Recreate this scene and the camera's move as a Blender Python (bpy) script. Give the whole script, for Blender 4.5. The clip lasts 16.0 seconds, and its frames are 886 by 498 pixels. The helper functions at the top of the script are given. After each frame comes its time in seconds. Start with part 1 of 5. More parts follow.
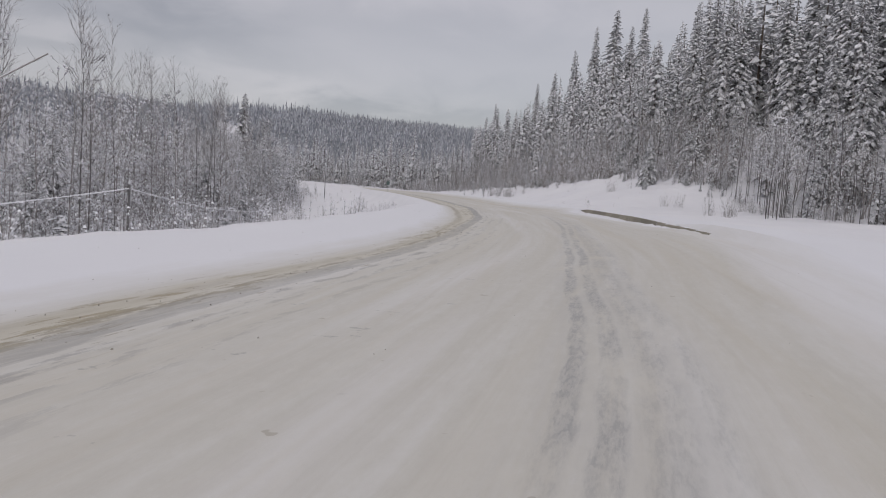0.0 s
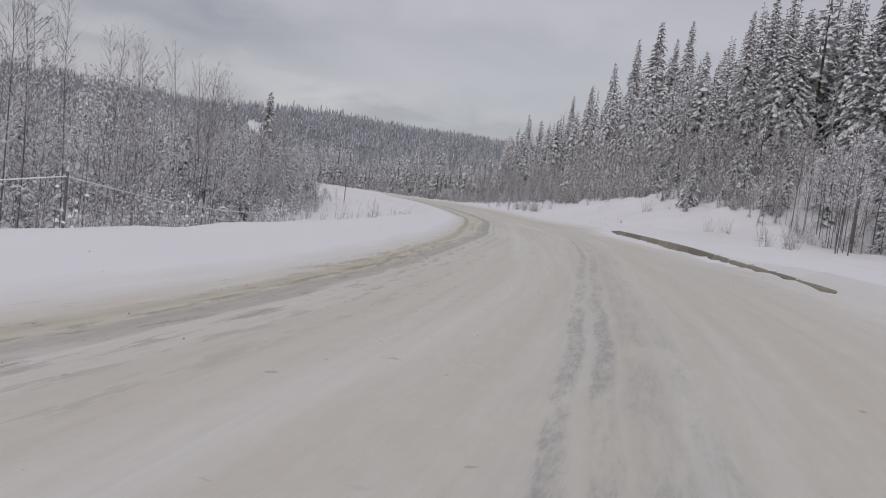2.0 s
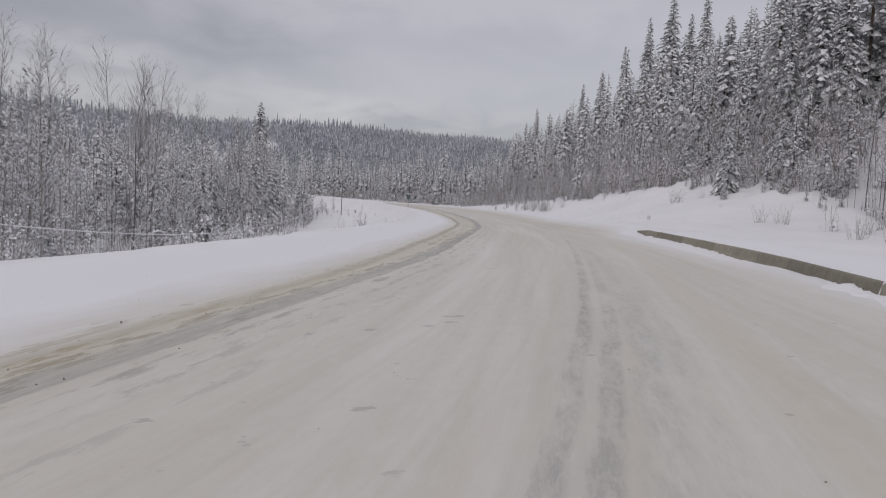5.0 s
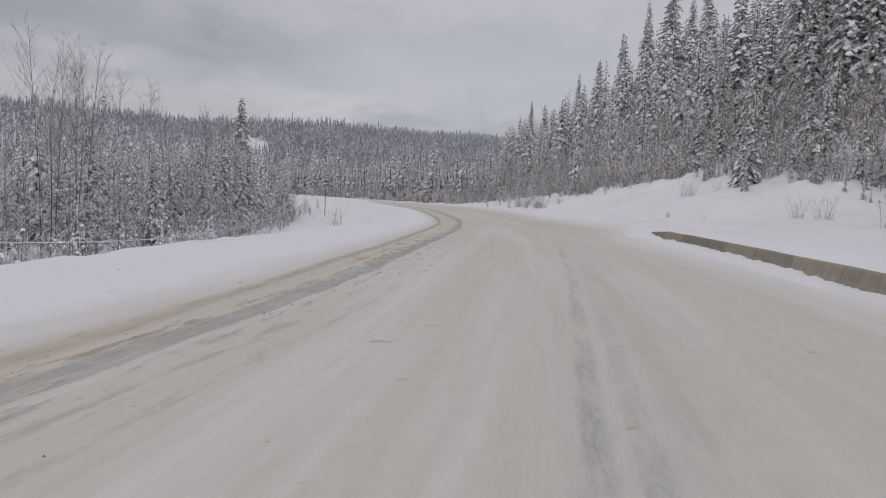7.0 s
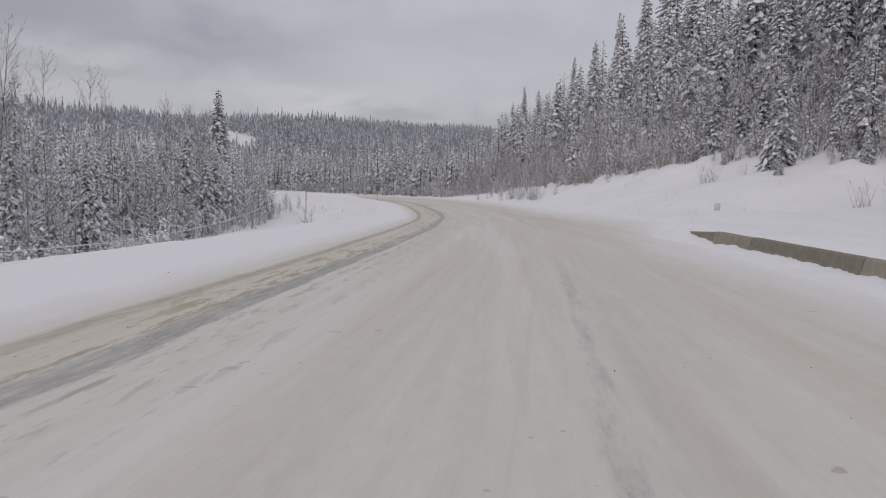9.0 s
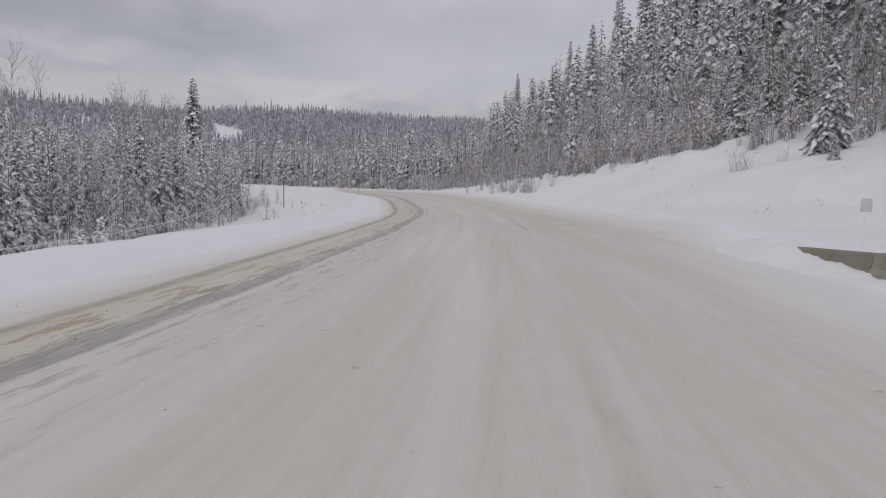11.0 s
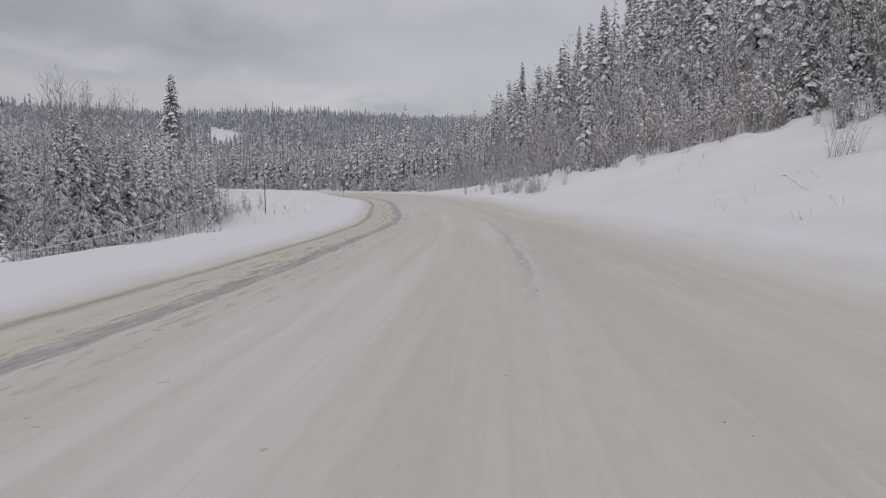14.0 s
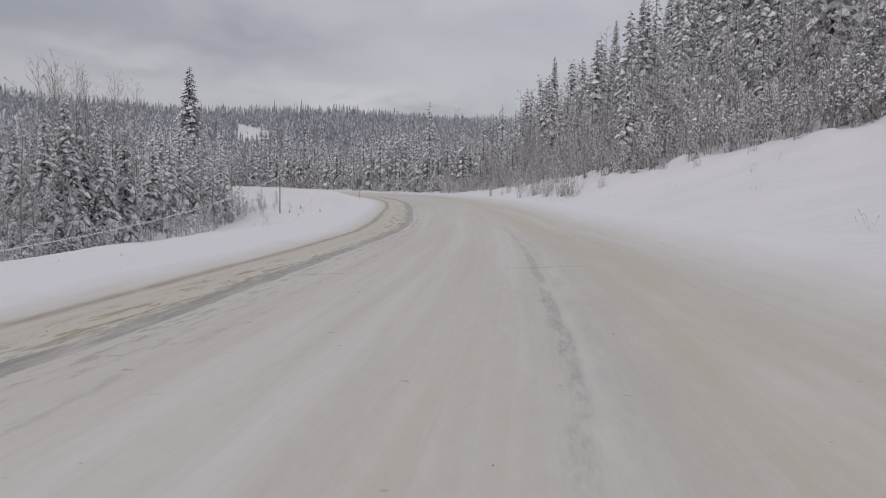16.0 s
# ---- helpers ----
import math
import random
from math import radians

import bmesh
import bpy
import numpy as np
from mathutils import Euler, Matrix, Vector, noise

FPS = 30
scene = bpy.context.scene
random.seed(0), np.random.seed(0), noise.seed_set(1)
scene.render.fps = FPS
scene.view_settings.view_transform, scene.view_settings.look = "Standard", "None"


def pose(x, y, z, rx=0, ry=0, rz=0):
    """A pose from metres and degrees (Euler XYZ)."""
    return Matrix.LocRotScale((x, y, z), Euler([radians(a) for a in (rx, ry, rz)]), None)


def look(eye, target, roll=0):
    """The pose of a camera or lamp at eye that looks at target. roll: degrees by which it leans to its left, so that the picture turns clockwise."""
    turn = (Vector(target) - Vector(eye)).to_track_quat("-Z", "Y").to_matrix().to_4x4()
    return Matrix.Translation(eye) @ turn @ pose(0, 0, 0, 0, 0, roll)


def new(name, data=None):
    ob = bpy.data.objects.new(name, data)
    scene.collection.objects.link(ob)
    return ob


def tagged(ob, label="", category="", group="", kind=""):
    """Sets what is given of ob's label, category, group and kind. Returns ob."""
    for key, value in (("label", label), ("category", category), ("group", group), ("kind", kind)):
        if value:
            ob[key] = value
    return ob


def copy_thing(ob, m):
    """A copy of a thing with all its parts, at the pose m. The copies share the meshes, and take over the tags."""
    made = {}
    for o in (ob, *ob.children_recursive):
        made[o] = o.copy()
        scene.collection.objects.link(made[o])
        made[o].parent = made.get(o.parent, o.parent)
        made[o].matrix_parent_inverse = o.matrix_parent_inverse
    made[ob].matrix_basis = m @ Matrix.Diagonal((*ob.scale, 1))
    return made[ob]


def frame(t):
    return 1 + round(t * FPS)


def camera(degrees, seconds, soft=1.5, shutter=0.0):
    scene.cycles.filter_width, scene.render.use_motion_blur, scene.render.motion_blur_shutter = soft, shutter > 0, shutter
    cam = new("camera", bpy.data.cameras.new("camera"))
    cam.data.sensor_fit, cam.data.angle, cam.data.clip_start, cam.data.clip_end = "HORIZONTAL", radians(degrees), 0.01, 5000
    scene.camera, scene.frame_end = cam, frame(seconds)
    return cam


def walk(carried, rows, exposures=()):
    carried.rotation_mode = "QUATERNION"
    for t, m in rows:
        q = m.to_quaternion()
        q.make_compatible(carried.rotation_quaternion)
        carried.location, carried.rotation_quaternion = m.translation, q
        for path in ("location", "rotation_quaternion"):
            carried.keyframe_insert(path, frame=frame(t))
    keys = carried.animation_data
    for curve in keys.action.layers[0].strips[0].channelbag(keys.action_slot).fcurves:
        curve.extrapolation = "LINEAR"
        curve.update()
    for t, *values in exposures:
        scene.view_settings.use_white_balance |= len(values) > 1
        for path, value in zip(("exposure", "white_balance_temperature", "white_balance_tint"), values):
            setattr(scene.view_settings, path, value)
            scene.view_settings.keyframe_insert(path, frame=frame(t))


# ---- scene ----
cam = camera(64.0, 16.0, soft=1.0)
PATH = [
    (0, (-1.977, -9.879, 1.431), (-1.657, 0.089, 0.693), 3.85),
    (0.5, (-1.440, -7.557, 1.450), (-1.130, 2.410, 0.702), 3.81),
    (1, (-0.874, -5.123, 1.473), (-0.728, 4.853, 0.793), 4.72),
    (1.5, (-0.292, -2.616, 1.500), (-0.293, 7.367, 0.916), 5.72),
    (2, (0.291, -0.062, 1.528), (0.190, 9.918, 0.904), 6.90),
    (2.5, (0.867, 2.516, 1.557), (0.702, 12.499, 0.994), 6.45),
    (3, (1.428, 5.107, 1.588), (1.132, 15.090, 1.076), 5.54),
    (3.5, (1.967, 7.703, 1.618), (1.667, 17.687, 1.138), 5.15),
    (4, (2.481, 10.300, 1.649), (2.137, 20.281, 1.142), 4.21),
    (6.5, (4.620, 23.373, 1.791), (4.221, 33.348, 1.198), 2.76),
    (7, (4.968, 26.032, 1.816), (4.594, 36.007, 1.223), 2.40),
    (7.5, (5.296, 28.713, 1.840), (4.966, 38.687, 1.205), 1.81),
    (8, (5.607, 31.416, 1.863), (5.319, 41.389, 1.178), 1.27),
    (10.5, (7.018, 45.157, 1.958), (6.652, 55.127, 1.273), 1.38),
    (11, (7.290, 47.896, 1.972), (7.032, 57.863, 1.194), 0.85),
    (11.5, (7.561, 50.607, 1.985), (7.314, 60.572, 1.187), 0.97),
    (12, (7.830, 53.273, 1.997), (7.549, 63.235, 1.174), 1.18),
    (12.5, (8.096, 55.881, 2.006), (7.763, 65.841, 1.176), 1.37),
    (13, (8.354, 58.415, 2.042), (7.971, 68.373, 1.204), 1.59),
    (13.5, (8.599, 60.862, 2.070), (8.064, 70.815, 1.269), 2.88),
    (14, (8.823, 63.208, 2.095), (8.435, 73.171, 1.327), -0.25),
    (14.5, (9.018, 65.444, 2.120), (8.420, 75.400, 1.401), -0.63),
    (15, (9.170, 67.562, 2.140), (8.595, 77.509, 1.285), 0.06),
    (15.5, (9.267, 69.561, 2.153), (8.586, 79.508, 1.384), 1.09),
    (16, (9.290, 71.443, 2.160), (8.513, 81.385, 1.408), 0.75),
]
walk(cam, [(t, look(eye, target, roll)) for t, eye, target, roll in PATH])

# ---- world, sun and sky ----
world = bpy.data.worlds.new("world")
scene.world = world
world.use_nodes = True
wn, wl = world.node_tree.nodes, world.node_tree.links
wn.clear()


def wnode(kind, **kw):
    n = wn.new(kind)
    for k, v in kw.items():
        n.inputs[k].default_value = v
    return n


w_out = wn.new("ShaderNodeOutputWorld")
w_bg = wnode("ShaderNodeBackground", Strength=1.0)
w_tc = wn.new("ShaderNodeTexCoord")
w_sep = wn.new("ShaderNodeSeparateXYZ")
wl.new(w_tc.outputs["Generated"], w_sep.inputs[0])
# clear-sky light far above the cloud deck
w_sky = wn.new("ShaderNodeTexSky")
w_sky.sky_type = "NISHITA"
w_sky.sun_disc = False
w_sky.sun_elevation = radians(24)
w_sky.sun_rotation = radians(200)
w_skys = wn.new("ShaderNodeVectorMath")
w_skys.operation = "SCALE"
w_skys.inputs["Scale"].default_value = 0.02
wl.new(w_sky.outputs[0], w_skys.inputs[0])
# brightness of the overcast from the horizon to the zenith
w_grad = wn.new("ShaderNodeValToRGB")
cr = w_grad.color_ramp
cr.elements[0].position, cr.elements[0].color = 0.0, (0.376, 0.355, 0.368, 1)
cr.elements[1].position, cr.elements[1].color = 1.0, (0.65, 0.63, 0.65, 1)
e = cr.elements.new(0.16)
e.color = (0.383, 0.363, 0.376, 1)
e = cr.elements.new(0.4)
e.color = (0.420, 0.399, 0.413, 1)
wl.new(w_sep.outputs["Z"], w_grad.inputs[0])
# stretched cloud layers: direction projected on a high plane


def wmath(op, a_, b_=None):
    n = wn.new("ShaderNodeMath")
    n.operation = op
    for k, v in enumerate((a_, b_)):
        if isinstance(v, (int, float)):
            n.inputs[k].default_value = v
        elif v is not None:
            wl.new(v, n.inputs[k])
    return n.outputs[0]


w_az0 = wmath("MULTIPLY", wmath("ARCTAN2", w_sep.outputs["X"], w_sep.outputs["Y"]), 57.3)
w_el0 = wmath("MULTIPLY", wmath("ARCSINE", w_sep.outputs["Z"]), 57.3)
w_comb = wn.new("ShaderNodeCombineXYZ")
wl.new(wmath("DIVIDE", w_az0, 10.0), w_comb.inputs[0])
wl.new(wmath("DIVIDE", w_el0, 4.5), w_comb.inputs[1])


def cloud_noise(scale, detail, rough, distort, shift):
    mp = wnode("ShaderNodeMapping", Location=shift)
    wl.new(w_comb.outputs[0], mp.inputs[0])
    n = wnode("ShaderNodeTexNoise", Scale=scale, Detail=detail, Roughness=rough, Distortion=distort)
    wl.new(mp.outputs[0], n.inputs["Vector"])
    return n.outputs["Fac"]


w_broad = cloud_noise(0.55, 4.0, 0.5, 0.3, (1.9, 0.35, 0.0))
w_fine = cloud_noise(1.5, 5.0, 0.52, 0.4, (0.4, 5.1, 0.0))
w_fold = cloud_noise(0.9, 4.0, 0.5, 0.0, (7.3, 2.2, 0.0))
# bearing and elevation in degrees, frayed by the noise
w_az = wmath("ADD", w_az0, wmath("MULTIPLY", wmath("SUBTRACT", w_fold, 0.5), 18.0))
w_el = wmath("ADD", w_el0, wmath("MULTIPLY", wmath("SUBTRACT", w_fine, 0.5), 6.0))
w_tone = wmath("ADD", wmath("MULTIPLY", wmath("SUBTRACT", w_broad, 0.5), 0.22), wmath("MULTIPLY", wmath("SUBTRACT", w_fine, 0.5), 0.16))
# the larger clouds of the deck: bearing, elevation, half width, half height, tone
for az, el, wa, we, tone in ((-20, 11.2, 7.5, 2.2, -0.15), (-28, 9.9, 5, 1.2, 0.10), (-4, 10.0, 13, 2.2, 0.06), (-14, 7.9, 6, 0.9, 0.09), (-36, 13.5, 9, 4.0, -0.17),
                             (-3, 6.0, 13, 0.9, -0.10), (-33, 7.6, 9, 1.4, 0.05), (6, 15.5, 16, 1.8, 0.05), (-14, 16.5, 12, 1.5, 0.05), (-29, 8.5, 4, 0.5, -0.07)):
    qa = wmath("POWER", wmath("ABSOLUTE", wmath("DIVIDE", wmath("SUBTRACT", w_az, az), wa)), 2.0)
    qe = wmath("POWER", wmath("ABSOLUTE", wmath("DIVIDE", wmath("SUBTRACT", w_el, el), we)), 2.0)
    w_tone = wmath("ADD", w_tone, wmath("MULTIPLY", wmath("EXPONENT", wmath("MULTIPLY", wmath("ADD", qa, qe), -1.0)), 1.9 * tone))
w_cr = wn.new("ShaderNodeValToRGB")
cr = w_cr.color_ramp
cr.elements[0].position, cr.elements[0].color = 0.20, (0.70, 0.705, 0.735, 1)
cr.elements[1].position, cr.elements[1].color = 0.80, (1.30, 1.27, 1.265, 1)
e = cr.elements.new(0.5)
e.color = (0.990, 0.985, 0.997, 1)
wl.new(wmath("ADD", w_tone, 0.5), w_cr.inputs[0])
w_mul = wn.new("ShaderNodeVectorMath")
w_mul.operation = "MULTIPLY"
wl.new(w_grad.outputs[0], w_mul.inputs[0])
wl.new(w_cr.outputs[0], w_mul.inputs[1])
w_sum = wn.new("ShaderNodeVectorMath")
w_sum.operation = "ADD"
wl.new(w_mul.outputs[0], w_sum.inputs[0])
wl.new(w_skys.outputs[0], w_sum.inputs[1])
wl.new(w_sum.outputs[0], w_bg.inputs["Color"])
wl.new(w_bg.outputs[0], w_out.inputs[0])

sun = new("sun", bpy.data.lights.new("sun", "SUN"))
sun.data.energy = 0.38
sun.data.angle = radians(40)
sun.data.color = (1.0, 0.97, 0.93)
sun.matrix_world = look((0, 0, 0), (0.3, 0.75, -0.9))


# ---- materials ----
def material(name, rough=0.7):
    m = bpy.data.materials.new(name)
    m.use_nodes = True
    nt = m.node_tree
    b = nt.nodes["Principled BSDF"]
    b.inputs["Roughness"].default_value = rough
    return m, nt.nodes, nt.links, b


def noise_tex(ns, ls, scale, detail=4.0, rough=0.55, coord=None, vec_scale=None):
    n = ns.new("ShaderNodeTexNoise")
    n.inputs["Scale"].default_value = scale
    n.inputs["Detail"].default_value = detail
    n.inputs["Roughness"].default_value = rough
    if coord is None:
        g = ns.new("ShaderNodeNewGeometry")
        coord = g.outputs["Position"]
    if vec_scale:
        mp = ns.new("ShaderNodeMapping")
        mp.inputs["Scale"].default_value = vec_scale
        ls.new(coord, mp.inputs[0])
        coord = mp.outputs[0]
    ls.new(coord, n.inputs["Vector"])
    return n.outputs["Fac"]


def ramp(ns, ls, fac, stops):
    r = ns.new("ShaderNodeValToRGB")
    els = r.color_ramp.elements
    while len(els) < len(stops):
        els.new(0.5)
    for el, (p, c) in zip(els, stops):
        el.position = p
        el.color = (*c, 1) if len(c) == 3 else c
    ls.new(fac, r.inputs[0])
    return r.outputs[0]


def mix(ns, ls, fac, a, b, mode="MIX"):
    m = ns.new("ShaderNodeMix")
    m.data_type = "RGBA"
    m.blend_type = mode
    for sock, v in ((m.inputs[0], fac), (m.inputs[6], a), (m.inputs[7], b)):
        if isinstance(v, (int, float)):
            sock.default_value = v
        elif isinstance(v, tuple):
            sock.default_value = (*v, 1)
        else:
            ls.new(v, sock)
    return m.outputs[2]


def calc(ns, ls, op, a, b=None, c=None, clamp=False):
    m = ns.new("ShaderNodeMath")
    m.operation = op
    m.use_clamp = clamp
    for k, v in enumerate((a, b, c)):
        if v is None:
            continue
        if isinstance(v, (int, float)):
            m.inputs[k].default_value = v
        else:
            ls.new(v, m.inputs[k])
    return m.outputs[0]


def bump(ns, ls, bsdf, height, strength=0.3, dist=0.05):
    b = ns.new("ShaderNodeBump")
    b.inputs["Strength"].default_value = strength
    b.inputs["Distance"].default_value = dist
    ls.new(height, b.inputs["Height"])
    ls.new(b.outputs[0], bsdf.inputs["Normal"])


def band(ns, ls, value, centre, half, soft):
    """1 within half of centre, falling to 0 over soft."""
    d = calc(ns, ls, "ABSOLUTE", calc(ns, ls, "SUBTRACT", value, centre))
    return calc(ns, ls, "DIVIDE", calc(ns, ls, "SUBTRACT", half + soft, d), soft, clamp=True)


def make_snow():
    m, ns, ls, b = material("snow", 0.55)
    big = noise_tex(ns, ls, 0.12, 3)
    col = ramp(ns, ls, big, [(0.3, (0.785, 0.78, 0.81)), (0.7, (0.845, 0.84, 0.86))])
    fine = noise_tex(ns, ls, 9.0, 3)
    col = mix(ns, ls, calc(ns, ls, "MULTIPLY", fine, 0.12), col, (0.76, 0.76, 0.80))
    ls.new(col, b.inputs["Base Color"])
    h = calc(ns, ls, "ADD", calc(ns, ls, "MULTIPLY", noise_tex(ns, ls, 0.9, 4), 1.5), calc(ns, ls, "MULTIPLY", fine, 0.12))
    bump(ns, ls, b, h, 0.6, 0.14)
    b.inputs["Specular IOR Level"].default_value = 0.25
    return m


def ARC_AT(y):
    """Metres along the road's inner edge at a place of the plan."""
    n = int(np.argmax(CURVE[:, 1] > 235))
    return float(np.interp(y, CURVE[:n, 1], ARC[:n]))


def track_pos(ns, ls, s, stops):
    """Where a wheel track lies across the road, by its place along it."""
    lo, hi = ARC_AT(stops[0][0]), ARC_AT(stops[-1][0])
    q = calc(ns, ls, "DIVIDE", calc(ns, ls, "SUBTRACT", s, lo), hi - lo, clamp=True)
    r = ramp(ns, ls, q, [((ARC_AT(y) - lo) / (hi - lo), (v / 10,) * 3) for y, v in stops])
    return calc(ns, ls, "MULTIPLY", r, 10.0)


def make_road():
    """Packed, sanded snow with ruts worn down to the grey surface."""
    m, ns, ls, b = material("packed_snow", 0.6)
    at = ns.new("ShaderNodeAttribute")
    at.attribute_name = "across"
    al = ns.new("ShaderNodeAttribute")
    al.attribute_name = "along"
    cb = ns.new("ShaderNodeCombineXYZ")
    ls.new(at.outputs["Fac"], cb.inputs[0])
    ls.new(al.outputs["Fac"], cb.inputs[1])
    uv = cb.outputs[0]
    u, s = at.outputs["Fac"], al.outputs["Fac"]
    streak = noise_tex(ns, ls, 1.0, 5, 0.6, uv, (2.4, 0.06, 1))
    fine = noise_tex(ns, ls, 1.0, 4, 0.6, uv, (9.0, 0.35, 1))
    patch = noise_tex(ns, ls, 1.0, 5, 0.65, uv, (1.5, 0.28, 1))
    grain = noise_tex(ns, ls, 14.0, 3, 0.6, uv)
    wob = calc(ns, ls, "MULTIPLY", calc(ns, ls, "SUBTRACT", noise_tex(ns, ls, 1.0, 2, 0.5, uv, (0.05, 0.07, 1)), 0.5), 1.6)
    uw = calc(ns, ls, "ADD", u, wob)
    base = ramp(ns, ls, streak, [(0.28, (0.57, 0.55, 0.495)), (0.5, (0.61, 0.592, 0.545)), (0.75, (0.665, 0.655, 0.625))])
    base = mix(ns, ls, calc(ns, ls, "MULTIPLY", fine, 0.35), base, (0.625, 0.59, 0.53))
    base = mix(ns, ls, calc(ns, ls, "MULTIPLY", grain, 0.15), base, (0.57, 0.545, 0.49))
    crust = noise_tex(ns, ls, 1.0, 6, 0.72, uv, (6.0, 2.2, 1))
    base = mix(ns, ls, calc(ns, ls, "MULTIPLY", ramp(ns, ls, crust, [(0.40, (1.0,) * 3), (0.52, (0.0,) * 3)]), 0.12), base, (0.47, 0.44, 0.385))
    base = mix(ns, ls, calc(ns, ls, "MULTIPLY", ramp(ns, ls, crust, [(0.54, (0.0,) * 3), (0.66, (1.0,) * 3)]), 0.15), base, (0.75, 0.74, 0.735))
    drift = noise_tex(ns, ls, 1.0, 4, 0.55, uv, (0.85, 0.035, 1))
    base = mix(ns, ls, calc(ns, ls, "MULTIPLY", ramp(ns, ls, drift, [(0.50, (0.0,) * 3), (0.68, (1,) * 3)]), 0.55), base, (0.73, 0.715, 0.71))
    base = mix(ns, ls, calc(ns, ls, "MULTIPLY", ramp(ns, ls, drift, [(0.30, (1.0,) * 3), (0.44, (0.0,) * 3)]), 0.45), base, (0.60, 0.565, 0.49))
    def stain(base_, k_, amount, colour):
        return mix(ns, ls, calc(ns, ls, "MULTIPLY", k_, amount), base_, colour)

    def times(*ks):
        out = ks[0]
        for k_ in ks[1:]:
            out = calc(ns, ls, "MULTIPLY", out, k_)
        return out

    def cut(fac, lo, hi, low=0.0, high=1.0):
        return ramp(ns, ls, fac, [(lo, (low,) * 3), (hi, (high,) * 3)])

    ul = track_pos(ns, ls, s, ((-5, 1.9), (0, 1.52), (7, 1.35), (13, 1.2), (30, 1.45), (45, 2.1), (56, 2.2), (66, 2.5), (80, 2.75), (95, 2.7), (115, 3.1), (150, 3.0)))
    ur = track_pos(ns, ls, s, ((-2, 6.9), (0.8, 6.69), (3, 6.42), (7.4, 5.94), (13, 5.62), (19, 5.75), (25, 6.22), (31, 6.5), (36, 6.74), (42, 7.1), (48, 7.5), (60, 8.2), (80, 8.9), (110, 8.8)))
    wob2 = calc(ns, ls, "MULTIPLY", wob, 0.22)
    dl = calc(ns, ls, "ADD", calc(ns, ls, "SUBTRACT", u, ul), wob2)
    dr = calc(ns, ls, "SUBTRACT", u, ur)
    cm = ns.new("ShaderNodeCombineXYZ")
    ls.new(dr, cm.inputs[0])
    ls.new(s, cm.inputs[1])
    lane = cm.outputs[0]
    torn = noise_tex(ns, ls, 1.0, 7, 0.72, uv, (3.0, 0.42, 1))
    torn2 = noise_tex(ns, ls, 1.0, 6, 0.70, uv, (4.5, 0.9, 1))
    shred = noise_tex(ns, ls, 1.0, 6, 0.75, uv, (9.0, 1.3, 1))
    # thin wheel lines that follow the traffic's drift across the lane
    for scale, lo, hi, amount, colour in (((3.2, 0.05, 1), 0.54, 0.70, 0.22, (0.72, 0.71, 0.685)), ((5.5, 0.07, 1), 0.32, 0.46, 0.22, (0.50, 0.47, 0.41)), ((1.3, 0.03, 1), 0.36, 0.5, 0.30, (0.565, 0.515, 0.42))):
        n = noise_tex(ns, ls, 1.0, 4, 0.6, lane, scale)
        k = cut(n, lo, hi) if lo > 0.5 else cut(n, lo, hi, 1.0, 0.0)
        base = stain(base, k, amount, colour)
    # sand-stained snow on the inside edge
    inner = ramp(ns, ls, calc(ns, ls, "DIVIDE", calc(ns, ls, "SUBTRACT", s, ARC_AT(-10)), ARC_AT(110) - ARC_AT(-10), clamp=True), [(q, (v,) * 3) for q, v in ((0.0, 0.30), (0.3, 0.38), (0.5, 0.75), (1.0, 0.95))])
    base = stain(base, times(band(ns, ls, uw, 0.75, 0.3, 0.9), cut(fine, 0.25, 0.7, 0.35, 1.0)), 0.42, (0.53, 0.48, 0.375))
    line = calc(ns, ls, "MULTIPLY_ADD", torn, 0.34, calc(ns, ls, "ADD", u, calc(ns, ls, "MULTIPLY", wob, 0.35)))
    base = stain(base, times(band(ns, ls, line, 0.72, 0.09, 0.24), inner, cut(torn2, 0.36, 0.56, 0.3, 1.0)), 0.85, (0.285, 0.25, 0.18))
    # worn patches of yellowish ice and torn brown crust between the edge and the rut
    here = cut(noise_tex(ns, ls, 1.0, 2, 0.5, uv, (0.02, 0.045, 1)), 0.44, 0.54)
    base = stain(base, times(band(ns, ls, dl, -0.75, 0.30, 0.45), cut(patch, 0.4, 0.6), inner), 0.45, (0.60, 0.56, 0.41))
    base = stain(base, times(band(ns, ls, dl, -0.75, 0.42, 0.45), here, cut(torn, 0.53, 0.56)), 0.8, (0.35, 0.30, 0.20))
    base = stain(base, times(band(ns, ls, dl, -0.5, 0.9, 0.6), cut(torn2, 0.60, 0.625)), 0.75, (0.36, 0.32, 0.25))
    # the oncoming lane's rut, with ragged edges
    depth = ramp(ns, ls, calc(ns, ls, "DIVIDE", calc(ns, ls, "SUBTRACT", s, ARC_AT(20)), ARC_AT(50) - ARC_AT(20), clamp=True), [(0.0, (0.62,) * 3), (1.0, (1.0,) * 3)])
    dt = calc(ns, ls, "ADD", dl, calc(ns, ls, "MULTIPLY_ADD", torn, 0.7, -0.35))
    base = stain(base, times(band(ns, ls, dt, 0.0, 0.24, 0.10), cut(shred, 0.36, 0.56, 0.45, 1.0), cut(patch, 0.34, 0.5, 0.45, 1.0), depth), 0.85, (0.275, 0.272, 0.268))
    base = stain(base, times(band(ns, ls, dt, -0.42, 0.05, 0.08), cut(torn2, 0.46, 0.53)), 0.7, (0.31, 0.275, 0.21))
